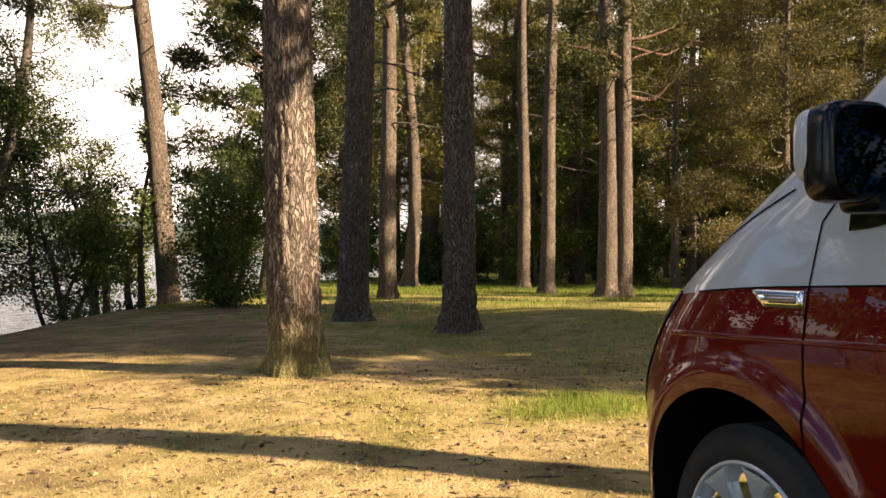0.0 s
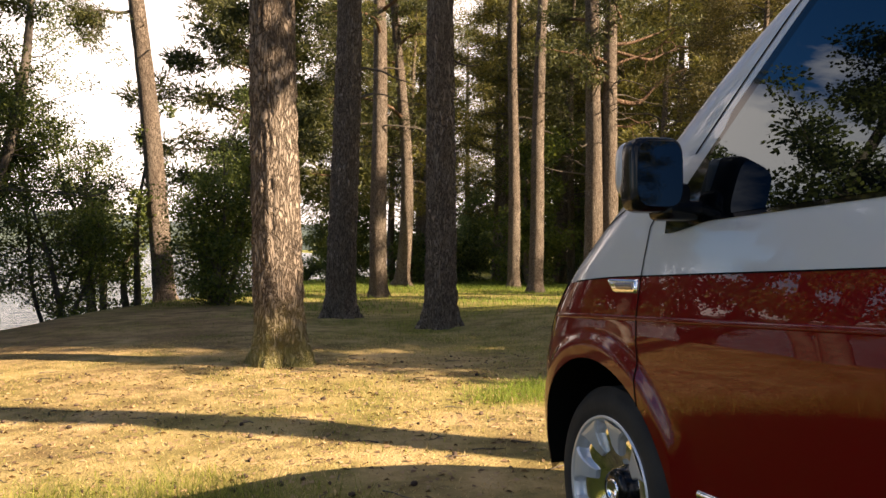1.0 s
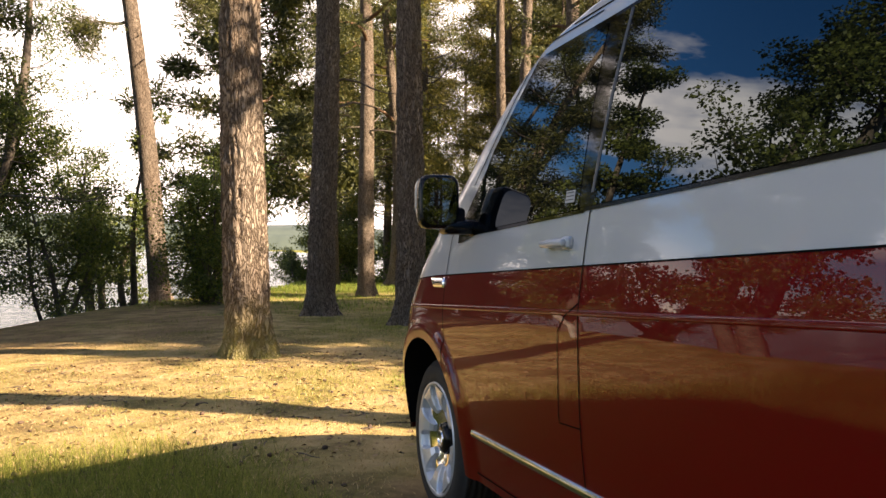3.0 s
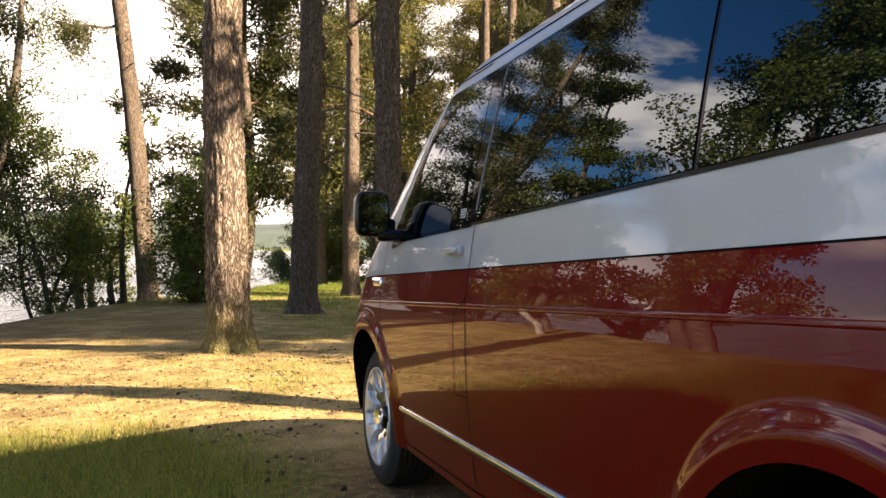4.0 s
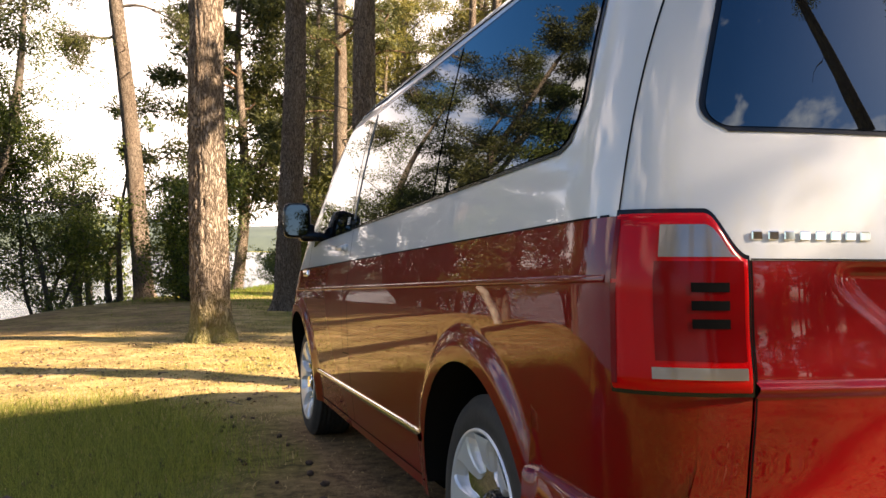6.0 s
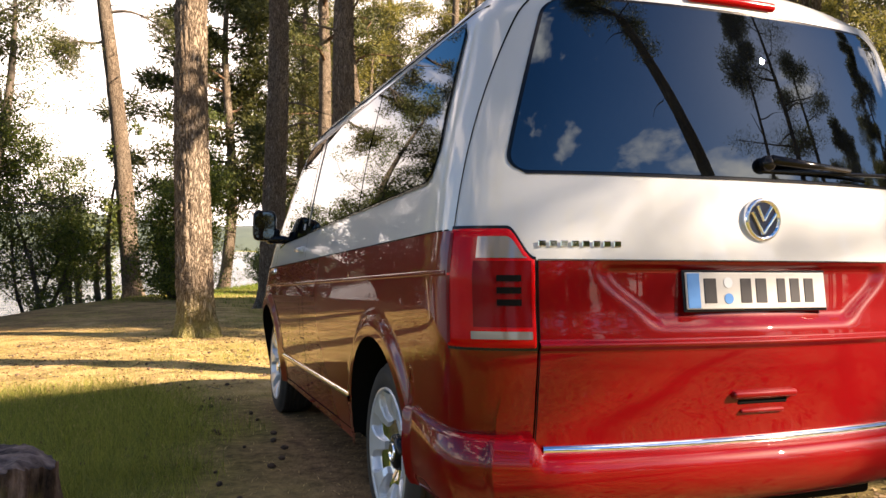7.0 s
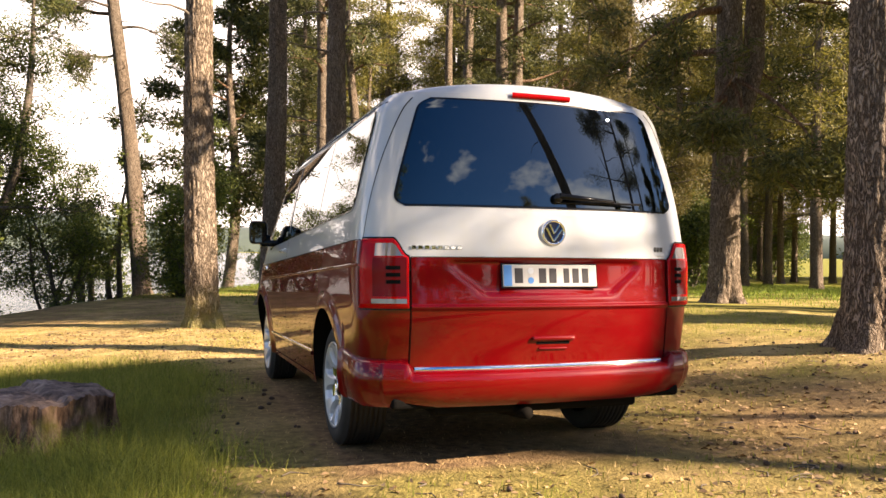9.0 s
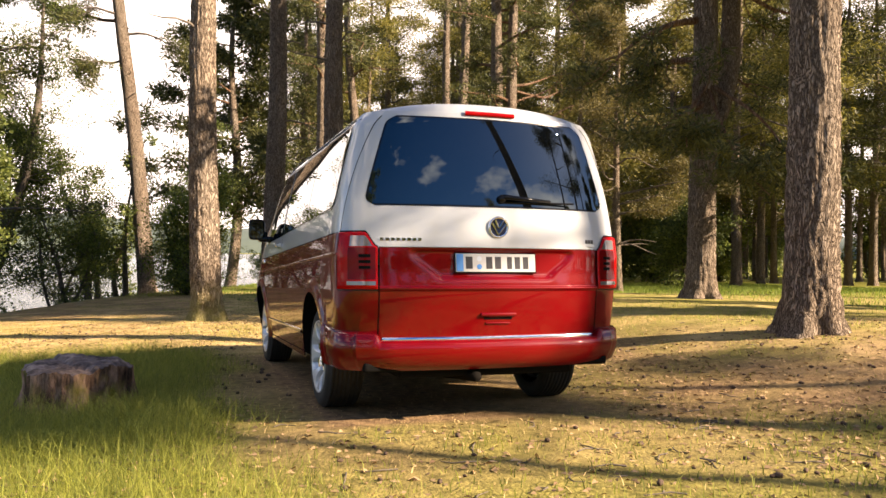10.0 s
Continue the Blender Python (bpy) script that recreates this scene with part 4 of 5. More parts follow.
def tube_mesh(path, radii, n, bark=0.0, seed=0.0, flare=0.0):
    """A trunk or limb along a path; bark: depth of its plates; flare: roots at the foot."""
    vs = []
    m = len(path)
    for i, (p, r) in enumerate(zip(path, radii)):
        p = Vector(p)
        d = (Vector(path[min(m - 1, i + 1)]) - Vector(path[max(0, i - 1)])).normalized()
        sx = d.cross(Vector((0.02, 1, 0.01))).normalized()
        sy = sx.cross(d).normalized()
        for k in range(n):
            a = 2 * math.pi * k / n
            rr = r
            if flare:
                z = p.z - path[0][2]
                rr *= 1 + flare * math.exp(-z / 0.22) * (0.75 + 0.45 * math.sin(a * 4 + seed) + 0.25 * math.sin(a * 7 + seed * 2))
            if bark:
                q = (r * math.cos(a) * 13 + seed, r * math.sin(a) * 13, p.z * 4.2)
                dist = noise.voronoi(q)[0]
                rr -= bark * (1 - min(1.0, (dist[1] - dist[0]) * 2.6)) + bark * 0.5 * noise.noise((q[0] * 3, q[1] * 3, q[2] * 3))
            vs.append(p + sx * rr * math.cos(a) + sy * rr * math.sin(a))
    fs = []
    for i in range(m - 1):
        for k in range(n):
            a, b = i * n + k, i * n + (k + 1) % n
            fs.append((a, b, b + n, a + n))
    return vs, fs


def merged(name, pieces, mat, parent, label="", smooth=True):
    vs, fs = [], []
    for v, f in pieces:
        o = len(vs)
        vs += v
        fs += [tuple(i + o for i in q) for q in f]
    return mesh_object(name, vs, fs, mat, parent, label, smooth)


def leaf_mesh(name, centers, radius, per, size, width, mat, parent, rng, label="", flat=0.6, droop=0.0):
    """Many small leaves scattered round the centres: each a folded pair of triangles."""
    c = np.repeat(np.asarray(centers, float), per, axis=0)
    n = len(c)
    off = rng.normal(size=(n, 3))
    off /= np.linalg.norm(off, axis=1)[:, None]
    off *= (rng.random((n, 1)) ** 0.5) * radius
    off[:, 2] *= flat
    d = off / (np.linalg.norm(off, axis=1)[:, None] + 1e-6) * 0.7 + rng.normal(size=(n, 3)) * 0.6
    d[:, 2] -= droop
    d /= np.linalg.norm(d, axis=1)[:, None]
    s = rng.normal(size=(n, 3))
    s -= d * np.sum(s * d, axis=1)[:, None]
    s /= np.linalg.norm(s, axis=1)[:, None] + 1e-6
    ln = size * (0.6 + 0.8 * rng.random((n, 1)))
    p = c + off
    v = np.empty((n, 4, 3))
    v[:, 0], v[:, 2] = p, p + d * ln
    v[:, 1], v[:, 3] = p + d * ln * 0.5 + s * width * ln, p + d * ln * 0.45 - s * width * ln
    me = bpy.data.meshes.new(name)
    me.vertices.add(4 * n)
    me.vertices.foreach_set("co", v.reshape(-1))
    me.loops.add(4 * n)
    me.loops.foreach_set("vertex_index", np.arange(4 * n, dtype=np.int32))
    me.polygons.add(n)
    me.polygons.foreach_set("loop_start", np.arange(0, 4 * n, 4, dtype=np.int32))
    me.update(calc_edges=True)
    me.materials.append(mat)
    ob = new(name, me)
    ob.parent = parent
    if label:
        ob["label"] = label
    return ob


def bend(a, b, n, sag, rng, wobble=0.05):
    a, b = Vector(a), Vector(b)
    out = []
    ln = (b - a).length
    w1, w2 = rng.normal(size=3) * wobble * ln, rng.normal(size=3) * wobble * ln * 0.5
    for i in range(n):
        s = i / (n - 1)
        p = a.lerp(b, s) + Vector(w1) * math.sin(math.pi * s) + Vector(w2) * math.sin(2 * math.pi * s)
        p.z -= sag * s * s * ln
        out.append(p)
    return out


def pine(x, y, r, height, lean=(0, 0), seed=0, crown_from=0.45, limbs=16, reach=2.6, fine=False, bark=None, label="", per=70, mat=None, dead=5, tuft=0.42, leaf=0.15, wide=0.12, bow=0.0, far=False, flare=0.42, sweep=0.0):
    rng = np.random.default_rng(seed)
    z0 = land_height(x, y) - 0.06
    tree = tagged(new("pine_tree"), label or "tall pine with plated grey-brown bark standing in grass", "tree", "pines of the lakeside wood")
    tree.location = (x, y, z0)
    n = 60 if not fine else 150
    path, radii = [], []
    for i in range(n):
        s = i / (n - 1)
        if fine:
            s = s ** 1.35
        z = s * height
        path.append((lean[0] * z + sweep * z * z + bow * math.sin(s * math.pi * 2.2) + 0.05 * math.sin(z * 0.5 + seed), lean[1] * z + 0.05 * math.sin(z * 0.4 + seed * 2), z))
        radii.append(r * (1 - 0.80 * s ** 1.15) + 0.01)
    vs, fs = tube_mesh(path, radii, 96 if fine else 26, 0.024 if fine else 0.014, seed * 1.7, flare)
    trunk = mesh_object("trunk", vs, fs, bark or M_BARK, tree, "plated grey-brown trunk")
    pieces, tufts = [], []
    def spot(z):
        k = min(n - 1, max(0, int(np.searchsorted([p[2] for p in path], z))))
        return Vector(path[k]), radii[k]
    for k in range(limbs):
        s = crown_from + (1 - crown_from) * (k + rng.random()) / limbs
        base, rr = spot(s * height)
        a = rng.random() * 2 * math.pi
        ln = reach * (1.15 - 0.75 * (s - crown_from) / (1 - crown_from)) * (0.7 + 0.6 * rng.random())
        tip = base + Vector((math.cos(a) * ln, math.sin(a) * ln, ln * (0.05 + 0.35 * rng.random())))
        b = bend(base, tip, 7, 0.06, rng, 0.07)
        limb = [tube_mesh(b, [max(0.008, rr * 0.33 * (1 - 0.85 * i / 6)) for i in range(7)], 6)]
        for _ in range(5):
            i = int(rng.integers(2, 7))
            q = b[i]
            t = q + Vector(rng.normal(size=3) * (0.45, 0.45, 0.22)) * ln * 0.33
            limb.append(tube_mesh(bend(q, t, 4, 0.0, rng), [0.016, 0.012, 0.009, 0.005], 4))
            tufts += [t, q.lerp(t, 0.6)]
        tufts.append(tip)
        if far:
            pieces += limb
        else:
            merged("limb", limb, M_BARK_UP, tree)
    for k in range(dead):
        z = height * (0.16 + (crown_from - 0.1) * rng.random())
        base, rr = spot(z)
        a = rng.random() * 2 * math.pi
        ln = 0.5 + 1.3 * rng.random()
        tip = base + Vector((math.cos(a), math.sin(a), -0.1 + 0.4 * rng.random())) * ln
        stub = tube_mesh(bend(base, tip, 6, 0.1, rng, 0.08), [0.028, 0.024, 0.02, 0.015, 0.01, 0.005], 6)
        if far:
            pieces.append(stub)
        else:
            merged("dead_branch", [stub], M_TWIG, tree)
    if pieces:
        tagged(merged("branchwork", pieces, M_TWIG, tree, "bare brown limbs"), kind="stuff")
    if tufts:
        leaf_mesh("crown", [tuple(t) for t in tufts], tuft, per, leaf, wide, mat or M_NEEDLE, tree, rng, "dark green needle tufts")
    return tree


def leafy(x, y, height, spread, seed, mat, label, name="alder_tree", stems=4, per=60, leaf=0.10, low=0.12, clumps=90, z_off=0.0, tuft=0.34):
    """A many-stemmed leafy tree or bush."""
    rng = np.random.default_rng(seed)
    tree = tagged(new(name), label, "tree" if "tree" in name else "bush", "leafy growth on the shore")
    tree.location = (x, y, max(WATER - 0.1, land_height(x, y)) - 0.05 + z_off)
    pieces, tufts = [], []
    for s in range(stems):
        a = rng.random() * 6.28
        tip = Vector((math.cos(a) * spread * 0.45, math.sin(a) * spread * 0.45, height * (0.45 + 0.55 * rng.random()) if s else height))
        b = bend((rng.normal() * 0.12, rng.normal() * 0.12, 0), tip, 10, 0.0, rng, 0.05)
        r0 = 0.018 * height * (0.7 + 0.5 * rng.random())
        pieces.append(tube_mesh(b, [r0 * (1 - 0.85 * i / 9) for i in range(10)], 8))
        for _ in range(clumps // stems):
            k = low + (1 - low) * rng.random() ** 0.8
            q = b[min(9, int(k * 9.99))]
            ln = spread * (0.25 + 0.55 * rng.random()) * (1.15 - 0.8 * k)
            aa = rng.random() * 6.28
            t = q + Vector((math.cos(aa) * ln, math.sin(aa) * ln, ln * (rng.random() * 1.3 - 0.25)))
            pieces.append(tube_mesh(bend(q, t, 5, 0.05, rng, 0.08), [0.02, 0.016, 0.012, 0.008, 0.004], 4))
            tufts += [t, q.lerp(t, 0.7), q.lerp(t, 0.45)]
    tagged(merged("stemwork", pieces, M_TWIG, tree, "thin brown stems"), kind="stuff")
    leaf_mesh("crown", [tuple(t) for t in tufts], tuft, per, leaf, 0.36, mat, tree, rng, "loose green leaves", flat=0.7)
    return tree


# pines that stand singly
pine(-1.17, 9.25, 0.265, 19, (-0.018, 0.0), 3, 0.52, fine=True, bark=M_BARK_MOSS, label="thick sunlit pine with deep plated bark and mossy foot", flare=0.62)
pine(0.72, 15.3, 0.275, 20, (0.004, 0.0), 5, 0.45, fine=True, label="dark shaded pine trunk with ridged bark", flare=0.6)
pine(1.72, 12.75, 0.25, 19, (0.006, 0.0), 8, 0.5, fine=True, label="upright pine with grey ridged bark", flare=0.6)
pine(4.37, 1.11, 0.268, 18, (0.004, 0.0), 13, 0.55, limbs=20, reach=2.4, per=50, tuft=0.6, leaf=0.25, fine=True, label="large pine with bright sunlit side and flared roots", flare=0.6)
LEAN = -0.108
leaning = pine(-2.35, 24.6, 0.30, 22, (LEAN, 0.02), 24, 0.43, limbs=18, reach=2.6, per=110, leaf=0.13, tuft=0.45, dead=3, label="leaning pine on the lake bank")
pine(3.6, 23.8, 0.26, 20, (-0.02, 0.0), 23, 0.35, label="pine in dappled shade beyond the clearing")
pine(6.9, 33.5, 0.30, 20, (-0.01, 0.0), 27, 0.3, bow=0.35, label="crooked pine with a swollen foot", flare=0.9)
pine(10.6, 30.0, 0.25, 21, (-0.012, 0.0), 31, 0.64, label="slim straight pine beside the clearing")
pine(9.9, 26.6, 0.26, 21, (0.02, 0.0), 33, 0.62, label="slim pine with patches of sun")
pine(10.0, 22.6, 0.30, 20, (-0.01, 0.0), 37, 0.3, limbs=20, label="dark stem of a double-stemmed pine")
double = pine(10.45, 22.5, 0.27, 20, (0.004, 0.0), 39, 0.34, limbs=22, label="double-stemmed pine with orange bark above", dead=9)
rng = np.random.default_rng(21)
for z, tip, thick in ((6.1, (2.2, -0.8, 7.2), 0.085), (7.6, (2.6, -0.3, 8.0), 0.06), (7.0, (1.6, -1.0, 8.3), 0.05), (5.3, (1.3, -0.6, 5.5), 0.04), (6.6, (-1.5, -0.8, 7.4), 0.05)):
    b = bend((0.12, 0, z), tip, 12, 0.05, rng, 0.08)
    limb = [tube_mesh(b, [thick * (1 - 0.75 * i / 11) for i in range(12)], 8)]
    for k in (4, 6, 8, 9, 11):
        limb.append(tube_mesh(bend(b[k], b[k] + Vector(rng.normal(size=3)) * 0.45, 5, 0.1, rng, 0.1), [0.022, 0.018, 0.013, 0.009, 0.004], 5))
    merged("bare_limb", limb, M_BARK_UP, double, "bare orange-brown limb")


def forked_pine(x, y):
    tree = pine(x, y, 0.285, 19, (-0.016, 0.0), 17, 0.52, limbs=22, reach=3.0, per=90, tuft=0.6, leaf=0.22, fine=True, label="stout forked pine with grey bark and bare arching limbs", flare=0.75, dead=3)
    rng = np.random.default_rng(5)
    b = [Vector((0.02 + 0.58 * ease(2.7, 4.9, z) + 0.015 * (z - 5), 0.02, z)) for z in spaced(2.7, 12.0, 44)]
    vs, fs = tube_mesh(b, [0.225 * (1 - 0.45 * i / 43) for i in range(44)], 60, 0.02, 2.0)
    mesh_object("second_stem", vs, fs, M_BARK, tree, "second stem of the fork")
    tufts = []
    for z, tip, sag in ((5.7, (-2.3, -0.4, 5.35), 0.30), (4.9, (-1.6, 0.4, 5.3), 0.45), (4.1, (-1.2, -0.3, 3.6), 0.15), (5.9, (2.0, -0.8, 6.2), 0.15), (6.5, (-2.9, 0.5, 6.6), 0.30), (5.3, (1.7, 0.6, 4.9), 0.2)):
        b = bend((-0.016 * z, 0, z), tip, 16, sag, rng, 0.06)
        limb = [tube_mesh(b, [0.085 * (1 - 0.8 * i / 15) for i in range(16)], 10)]
        for k in (5, 7, 9, 11, 13, 15):
            t = b[k] + Vector(rng.normal(size=3)) * 0.5
            limb.append(tube_mesh(bend(b[k], t, 6, 0.15, rng, 0.1), [0.02, 0.017, 0.014, 0.010, 0.007, 0.003], 5))
            tufts += [tuple(t), tuple(b[k].lerp(t, 0.7))] if k > 8 else []
        merged("bare_limb", limb, M_BARK_UP, tree, "bare arching limb")
    # the dark bough that hangs in front of the stem
    for tip in ((-1.6, -1.6, 3.1), (-0.3, -2.2, 2.3), (0.8, -1.9, 2.5)):
        tufts += [tuple(Vector(tip) + Vector(rng.normal(size=3) * (0.55, 0.4, 0.16))) for _ in range(16)]
        merged("hanging_bough", [tube_mesh(bend((-0.05, -0.1, 4.4), tip, 10, 0.1, rng, 0.05), [0.05 * (1 - 0.8 * i / 9) for i in range(10)], 8)], M_BARK_UP, tree)
    leaf_mesh("needles", tufts, 0.38, 130, 0.16, 0.09, M_NEEDLE, tree, rng, "dark hanging needle tufts", flat=0.5)
    return tree


forked_pine(8.45, 8.25)
pine(1.0, 33.0, 0.26, 16, (0.02, 0.0), 41, 0.20, limbs=44, reach=3.4, per=110, tuft=0.62, leaf=0.26, wide=0.12, bow=0.3, label="crooked orange pine hanging over the shore", dead=12)
# the boughs that hang beside the leaning trunk
rng = np.random.default_rng(12)
for z, tip, spread, count in ((8.4, (-2.35, -0.2, 7.8), (0.55, 0.4, 0.36), 40), (9.2, (0.95, 0.2, 8.9), (0.5, 0.4, 0.25), 20), (9.9, (-2.6, 0.5, 9.9), (0.6, 0.4, 0.4), 26)):
    b = bend((LEAN * z, 0.02 * z, z), tip, 9, 0.0, rng, 0.08)
    limb, tufts = [tube_mesh(b, [0.06 * (1 - 0.8 * i / 8) for i in range(9)], 8)], []
    for _ in range(count):
        q = b[int(rng.integers(4, 9))]
        t = Vector(tip) + Vector(rng.normal(size=3) * spread)
        limb.append(tube_mesh(bend(q, t, 5, 0.05, rng, 0.08), [0.014, 0.011, 0.009, 0.006, 0.003], 4))
        tufts += [t, q.lerp(t, 0.7)]
    merged("bough", limb, M_TWIG, leaning, "hanging bough")
    leaf_mesh("needles", [tuple(t) for t in tufts], 0.22, 60, 0.11, 0.12, M_NEEDLE, leaning, rng, "grey-green needle tufts")


# trees beside and behind that shade the clearing; SHADE ones are unseen, added as blockers
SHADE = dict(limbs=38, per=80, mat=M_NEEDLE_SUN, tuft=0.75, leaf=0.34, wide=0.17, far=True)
pine(10.6, 4.8, 0.24, 15, (0.0, 0.0), 51, 0.47, reach=3.3, label="unseen broad-crowned pine added to shade the clearing", **SHADE)
pine(15.0, 0.6, 0.26, 17, (0.0, 0.0), 52, 0.42, reach=3.2, label="unseen broad-crowned shade pine at the edge of the wood", **SHADE)
pine(14.4, 7.2, 0.26, 17, (0.0, 0.0), 53, 0.45, reach=3.2, label="unseen broad-crowned shade pine standing by the wood", **SHADE)
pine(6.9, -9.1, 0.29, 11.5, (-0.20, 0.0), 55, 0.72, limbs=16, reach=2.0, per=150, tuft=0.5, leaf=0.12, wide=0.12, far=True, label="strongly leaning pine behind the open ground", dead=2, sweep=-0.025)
pine(13.2, 3.0, 0.24, 16, (0.0, 0.0), 58, 0.44, reach=3.2, label="unseen broad-crowned shade pine beside the forked one", **SHADE)
# added out of view to dapple the ground right of the van
pine(14.5, -10.5, 0.20, 10.5, (0.0, 0.0), 57, 0.62, limbs=7, reach=1.7, per=130, tuft=0.55, leaf=0.13, far=True, label="pine added to throw dappled shade on the ground")

pine(11.4, -9.6, 0.17, 13.5, (-0.01, 0.0), 60, 0.42, limbs=24, reach=2.4, per=72, tuft=0.62, leaf=0.10, wide=0.08, far=True, label="open-crowned pine with the sun behind it", dead=6)
# narrow crown added on the sun's line so the stump lies in shade
pine(10.3, -10.5, 0.12, 11.2, (0.0, 0.0), 64, 0.74, limbs=13, reach=1.0, per=95, tuft=0.42, leaf=0.13, far=True, label="slim pine with a narrow crown, added to shade the stump", dead=3)
pine(20.5, -11.5, 0.20, 9.5, (0.0, 0.0), 73, 0.08, limbs=36, reach=1.9, per=140, tuft=0.45, leaf=0.16, far=True, label="dense dark young pine at the edge of the wood", dead=0)
pine(20.0, -6.5, 0.22, 13.0, (0.0, 0.0), 75, 0.12, limbs=40, reach=2.0, per=140, tuft=0.45, leaf=0.16, far=True, label="dense dark pine at the edge of the wood", dead=0)

# leafy growth along the shore
leafy(-7.6, 23.0, 13.5, 4.4, 60, M_LEAF, "tall alder with a loose airy crown", clumps=150, per=130, leaf=0.06, tuft=0.46)
leafy(-6.6, 20.5, 11.5, 3.4, 61, M_LEAF_SUN, "tall alder with small leaves on the bank", clumps=140, per=135, leaf=0.06, tuft=0.46)
leafy(-4.9, 22.6, 4.6, 2.3, 62, M_LEAF_SUN, "sunlit alder bush on the bank", "alder_bush", clumps=90, per=75, leaf=0.065, tuft=0.4)
leafy(-4.4, 26.4, 5.6, 2.4, 63, M_LEAF, "blue-green alder bush by the water", "alder_bush", clumps=100, per=75, leaf=0.065, tuft=0.42)
leafy(-1.15, 20.9, 4.0, 1.7, 64, M_LEAF_SUN, "dense green bush at the top of the bank", "alder_bush", stems=9, clumps=110, per=75, low=0.02, tuft=0.4, leaf=0.065)
leafy(-0.9, 27.0, 6.4, 2.2, 65, M_LEAF, "young leafy tree by the water", "alder_tree", clumps=100, per=75, leaf=0.065, tuft=0.42)
leafy(-3.1, 25.5, 6.2, 1.3, 66, M_LEAF, "thin sapling behind the leaning pine", "alder_tree", stems=2, clumps=30, per=50)
leafy(-6.9, 16.6, 4.0, 2.3, 67, M_LEAF, "overhanging bush at the water's edge", "alder_bush", clumps=90, per=75, leaf=0.065, tuft=0.4)
leafy(-6.0, 7.3, 8.6, 2.2, 68, M_LEAF, "dense leafy shore tree beside the open ground", "alder_tree", stems=3, clumps=120, per=170, leaf=0.065, tuft=0.34)
leafy(-5.4, 10.3, 5.8, 1.3, 74, M_LEAF, "young pointed shore tree", "alder_tree", stems=2, clumps=80, per=120, leaf=0.06, tuft=0.26)
pine(-6.4, 17.2, 0.20, 12.5, (-0.02, 0.0), 77, 0.22, limbs=34, reach=2.5, per=110, tuft=0.42, leaf=0.13, far=True, label="dark layered pine on the lake bank", dead=6)
leafy(-8.6, 13.0, 7.5, 2.0, 69, M_LEAF, "slim shore tree above the water", "alder_tree", clumps=70, per=110, leaf=0.075, tuft=0.36)
leafy(-6.9, -12.0, 9.0, 3.0, 70, M_LEAF, "shore tree behind the open ground", "alder_tree", clumps=90, per=60)
leafy(4.6, 47.5, 2.0, 2.4, 71, M_LEAF, "low bush on the far bank of the clearing", "alder_bush", stems=6, clumps=50, per=60, low=0.02)
leafy(8.5, 52.0, 2.4, 3.4, 72, M_LEAF, "low bushes beside the water", "alder_bush", stems=7, clumps=60, per=60, low=0.02)

for x, y, h, w, k in ((9.4, 38.6, 2.2, 2.6, 91), (12.2, 41.5, 2.6, 3.0, 92), (14.4, 38.0, 2.2, 2.8, 93), (11.0, 47.0, 3.0, 3.4, 94)):
    leafy(x, y, h, w, k, M_LEAF, "low green bush under the pines", "alder_bush", stems=6, clumps=50, per=60, low=0.02, tuft=0.45, leaf=0.14)
pine(12.0, 17.4, 0.14, 9.5, (0.0, 0.0), 97, 0.10, limbs=36, reach=2.3, per=230, tuft=0.45, leaf=0.085, wide=0.11, mat=M_NEEDLE_SUN_GOLD, far=True, label="young pine with golden sunlit boughs", dead=4)

# the wood behind: a few trees built, then set out many times
wood = []
for k in range(5):
    # all but one crown take the needle colour that holds sunlight
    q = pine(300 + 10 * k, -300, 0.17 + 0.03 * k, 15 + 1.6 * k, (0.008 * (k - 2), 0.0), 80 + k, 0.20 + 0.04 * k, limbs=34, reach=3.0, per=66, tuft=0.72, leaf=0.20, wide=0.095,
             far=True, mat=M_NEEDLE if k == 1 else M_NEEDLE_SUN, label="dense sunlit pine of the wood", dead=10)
    wood.append(q)
for k in range(2):
    q = leafy(360 + 10 * k, -300, 5.5 + 2 * k, 3.0, 90 + k, M_LEAF_SUN if k else M_LEAF, "leafy young tree under the pines", "birch_tree", stems=4, clumps=70, per=90, leaf=0.13, low=0.05, tuft=0.6)
    wood.append(q)
rng = random.Random(7)
spots = []


def set_out(kind, x, y, size):
    q = copy_thing(wood[kind], pose(x, y, land_height(x, y) - 0.08, 0, 0, rng.random() * 360) @ Matrix.Scale(size, 4))
    spots.append((x, y))
    return q


def scatter(count, a0, a1, d0, d1, kinds, gap, size=(0.85, 1.2)):
    """Sets trees out in a sector round the clearing, seen from the van."""
    made, tries = 0, 0
    while made < count and tries < 4000:
        tries += 1
        a, d = radians(rng.uniform(a0, a1)), math.sqrt(rng.uniform(d0 * d0, d1 * d1))
        x, y = -2 + d * math.sin(a), -2 + d * math.cos(a)
        if 15.6 < math.degrees(math.atan2(x + 1.9, y + 5.4)) < 19.6 and d < 70 and y > 10:      # the bay opens here
            continue
        if x - lerp_table(SHORE, y) < 1.0 or any((x - p) ** 2 + (y - q) ** 2 < gap * gap for p, q in spots):
            continue
        set_out(rng.choice(kinds), x, y, rng.uniform(*size))
        made += 1


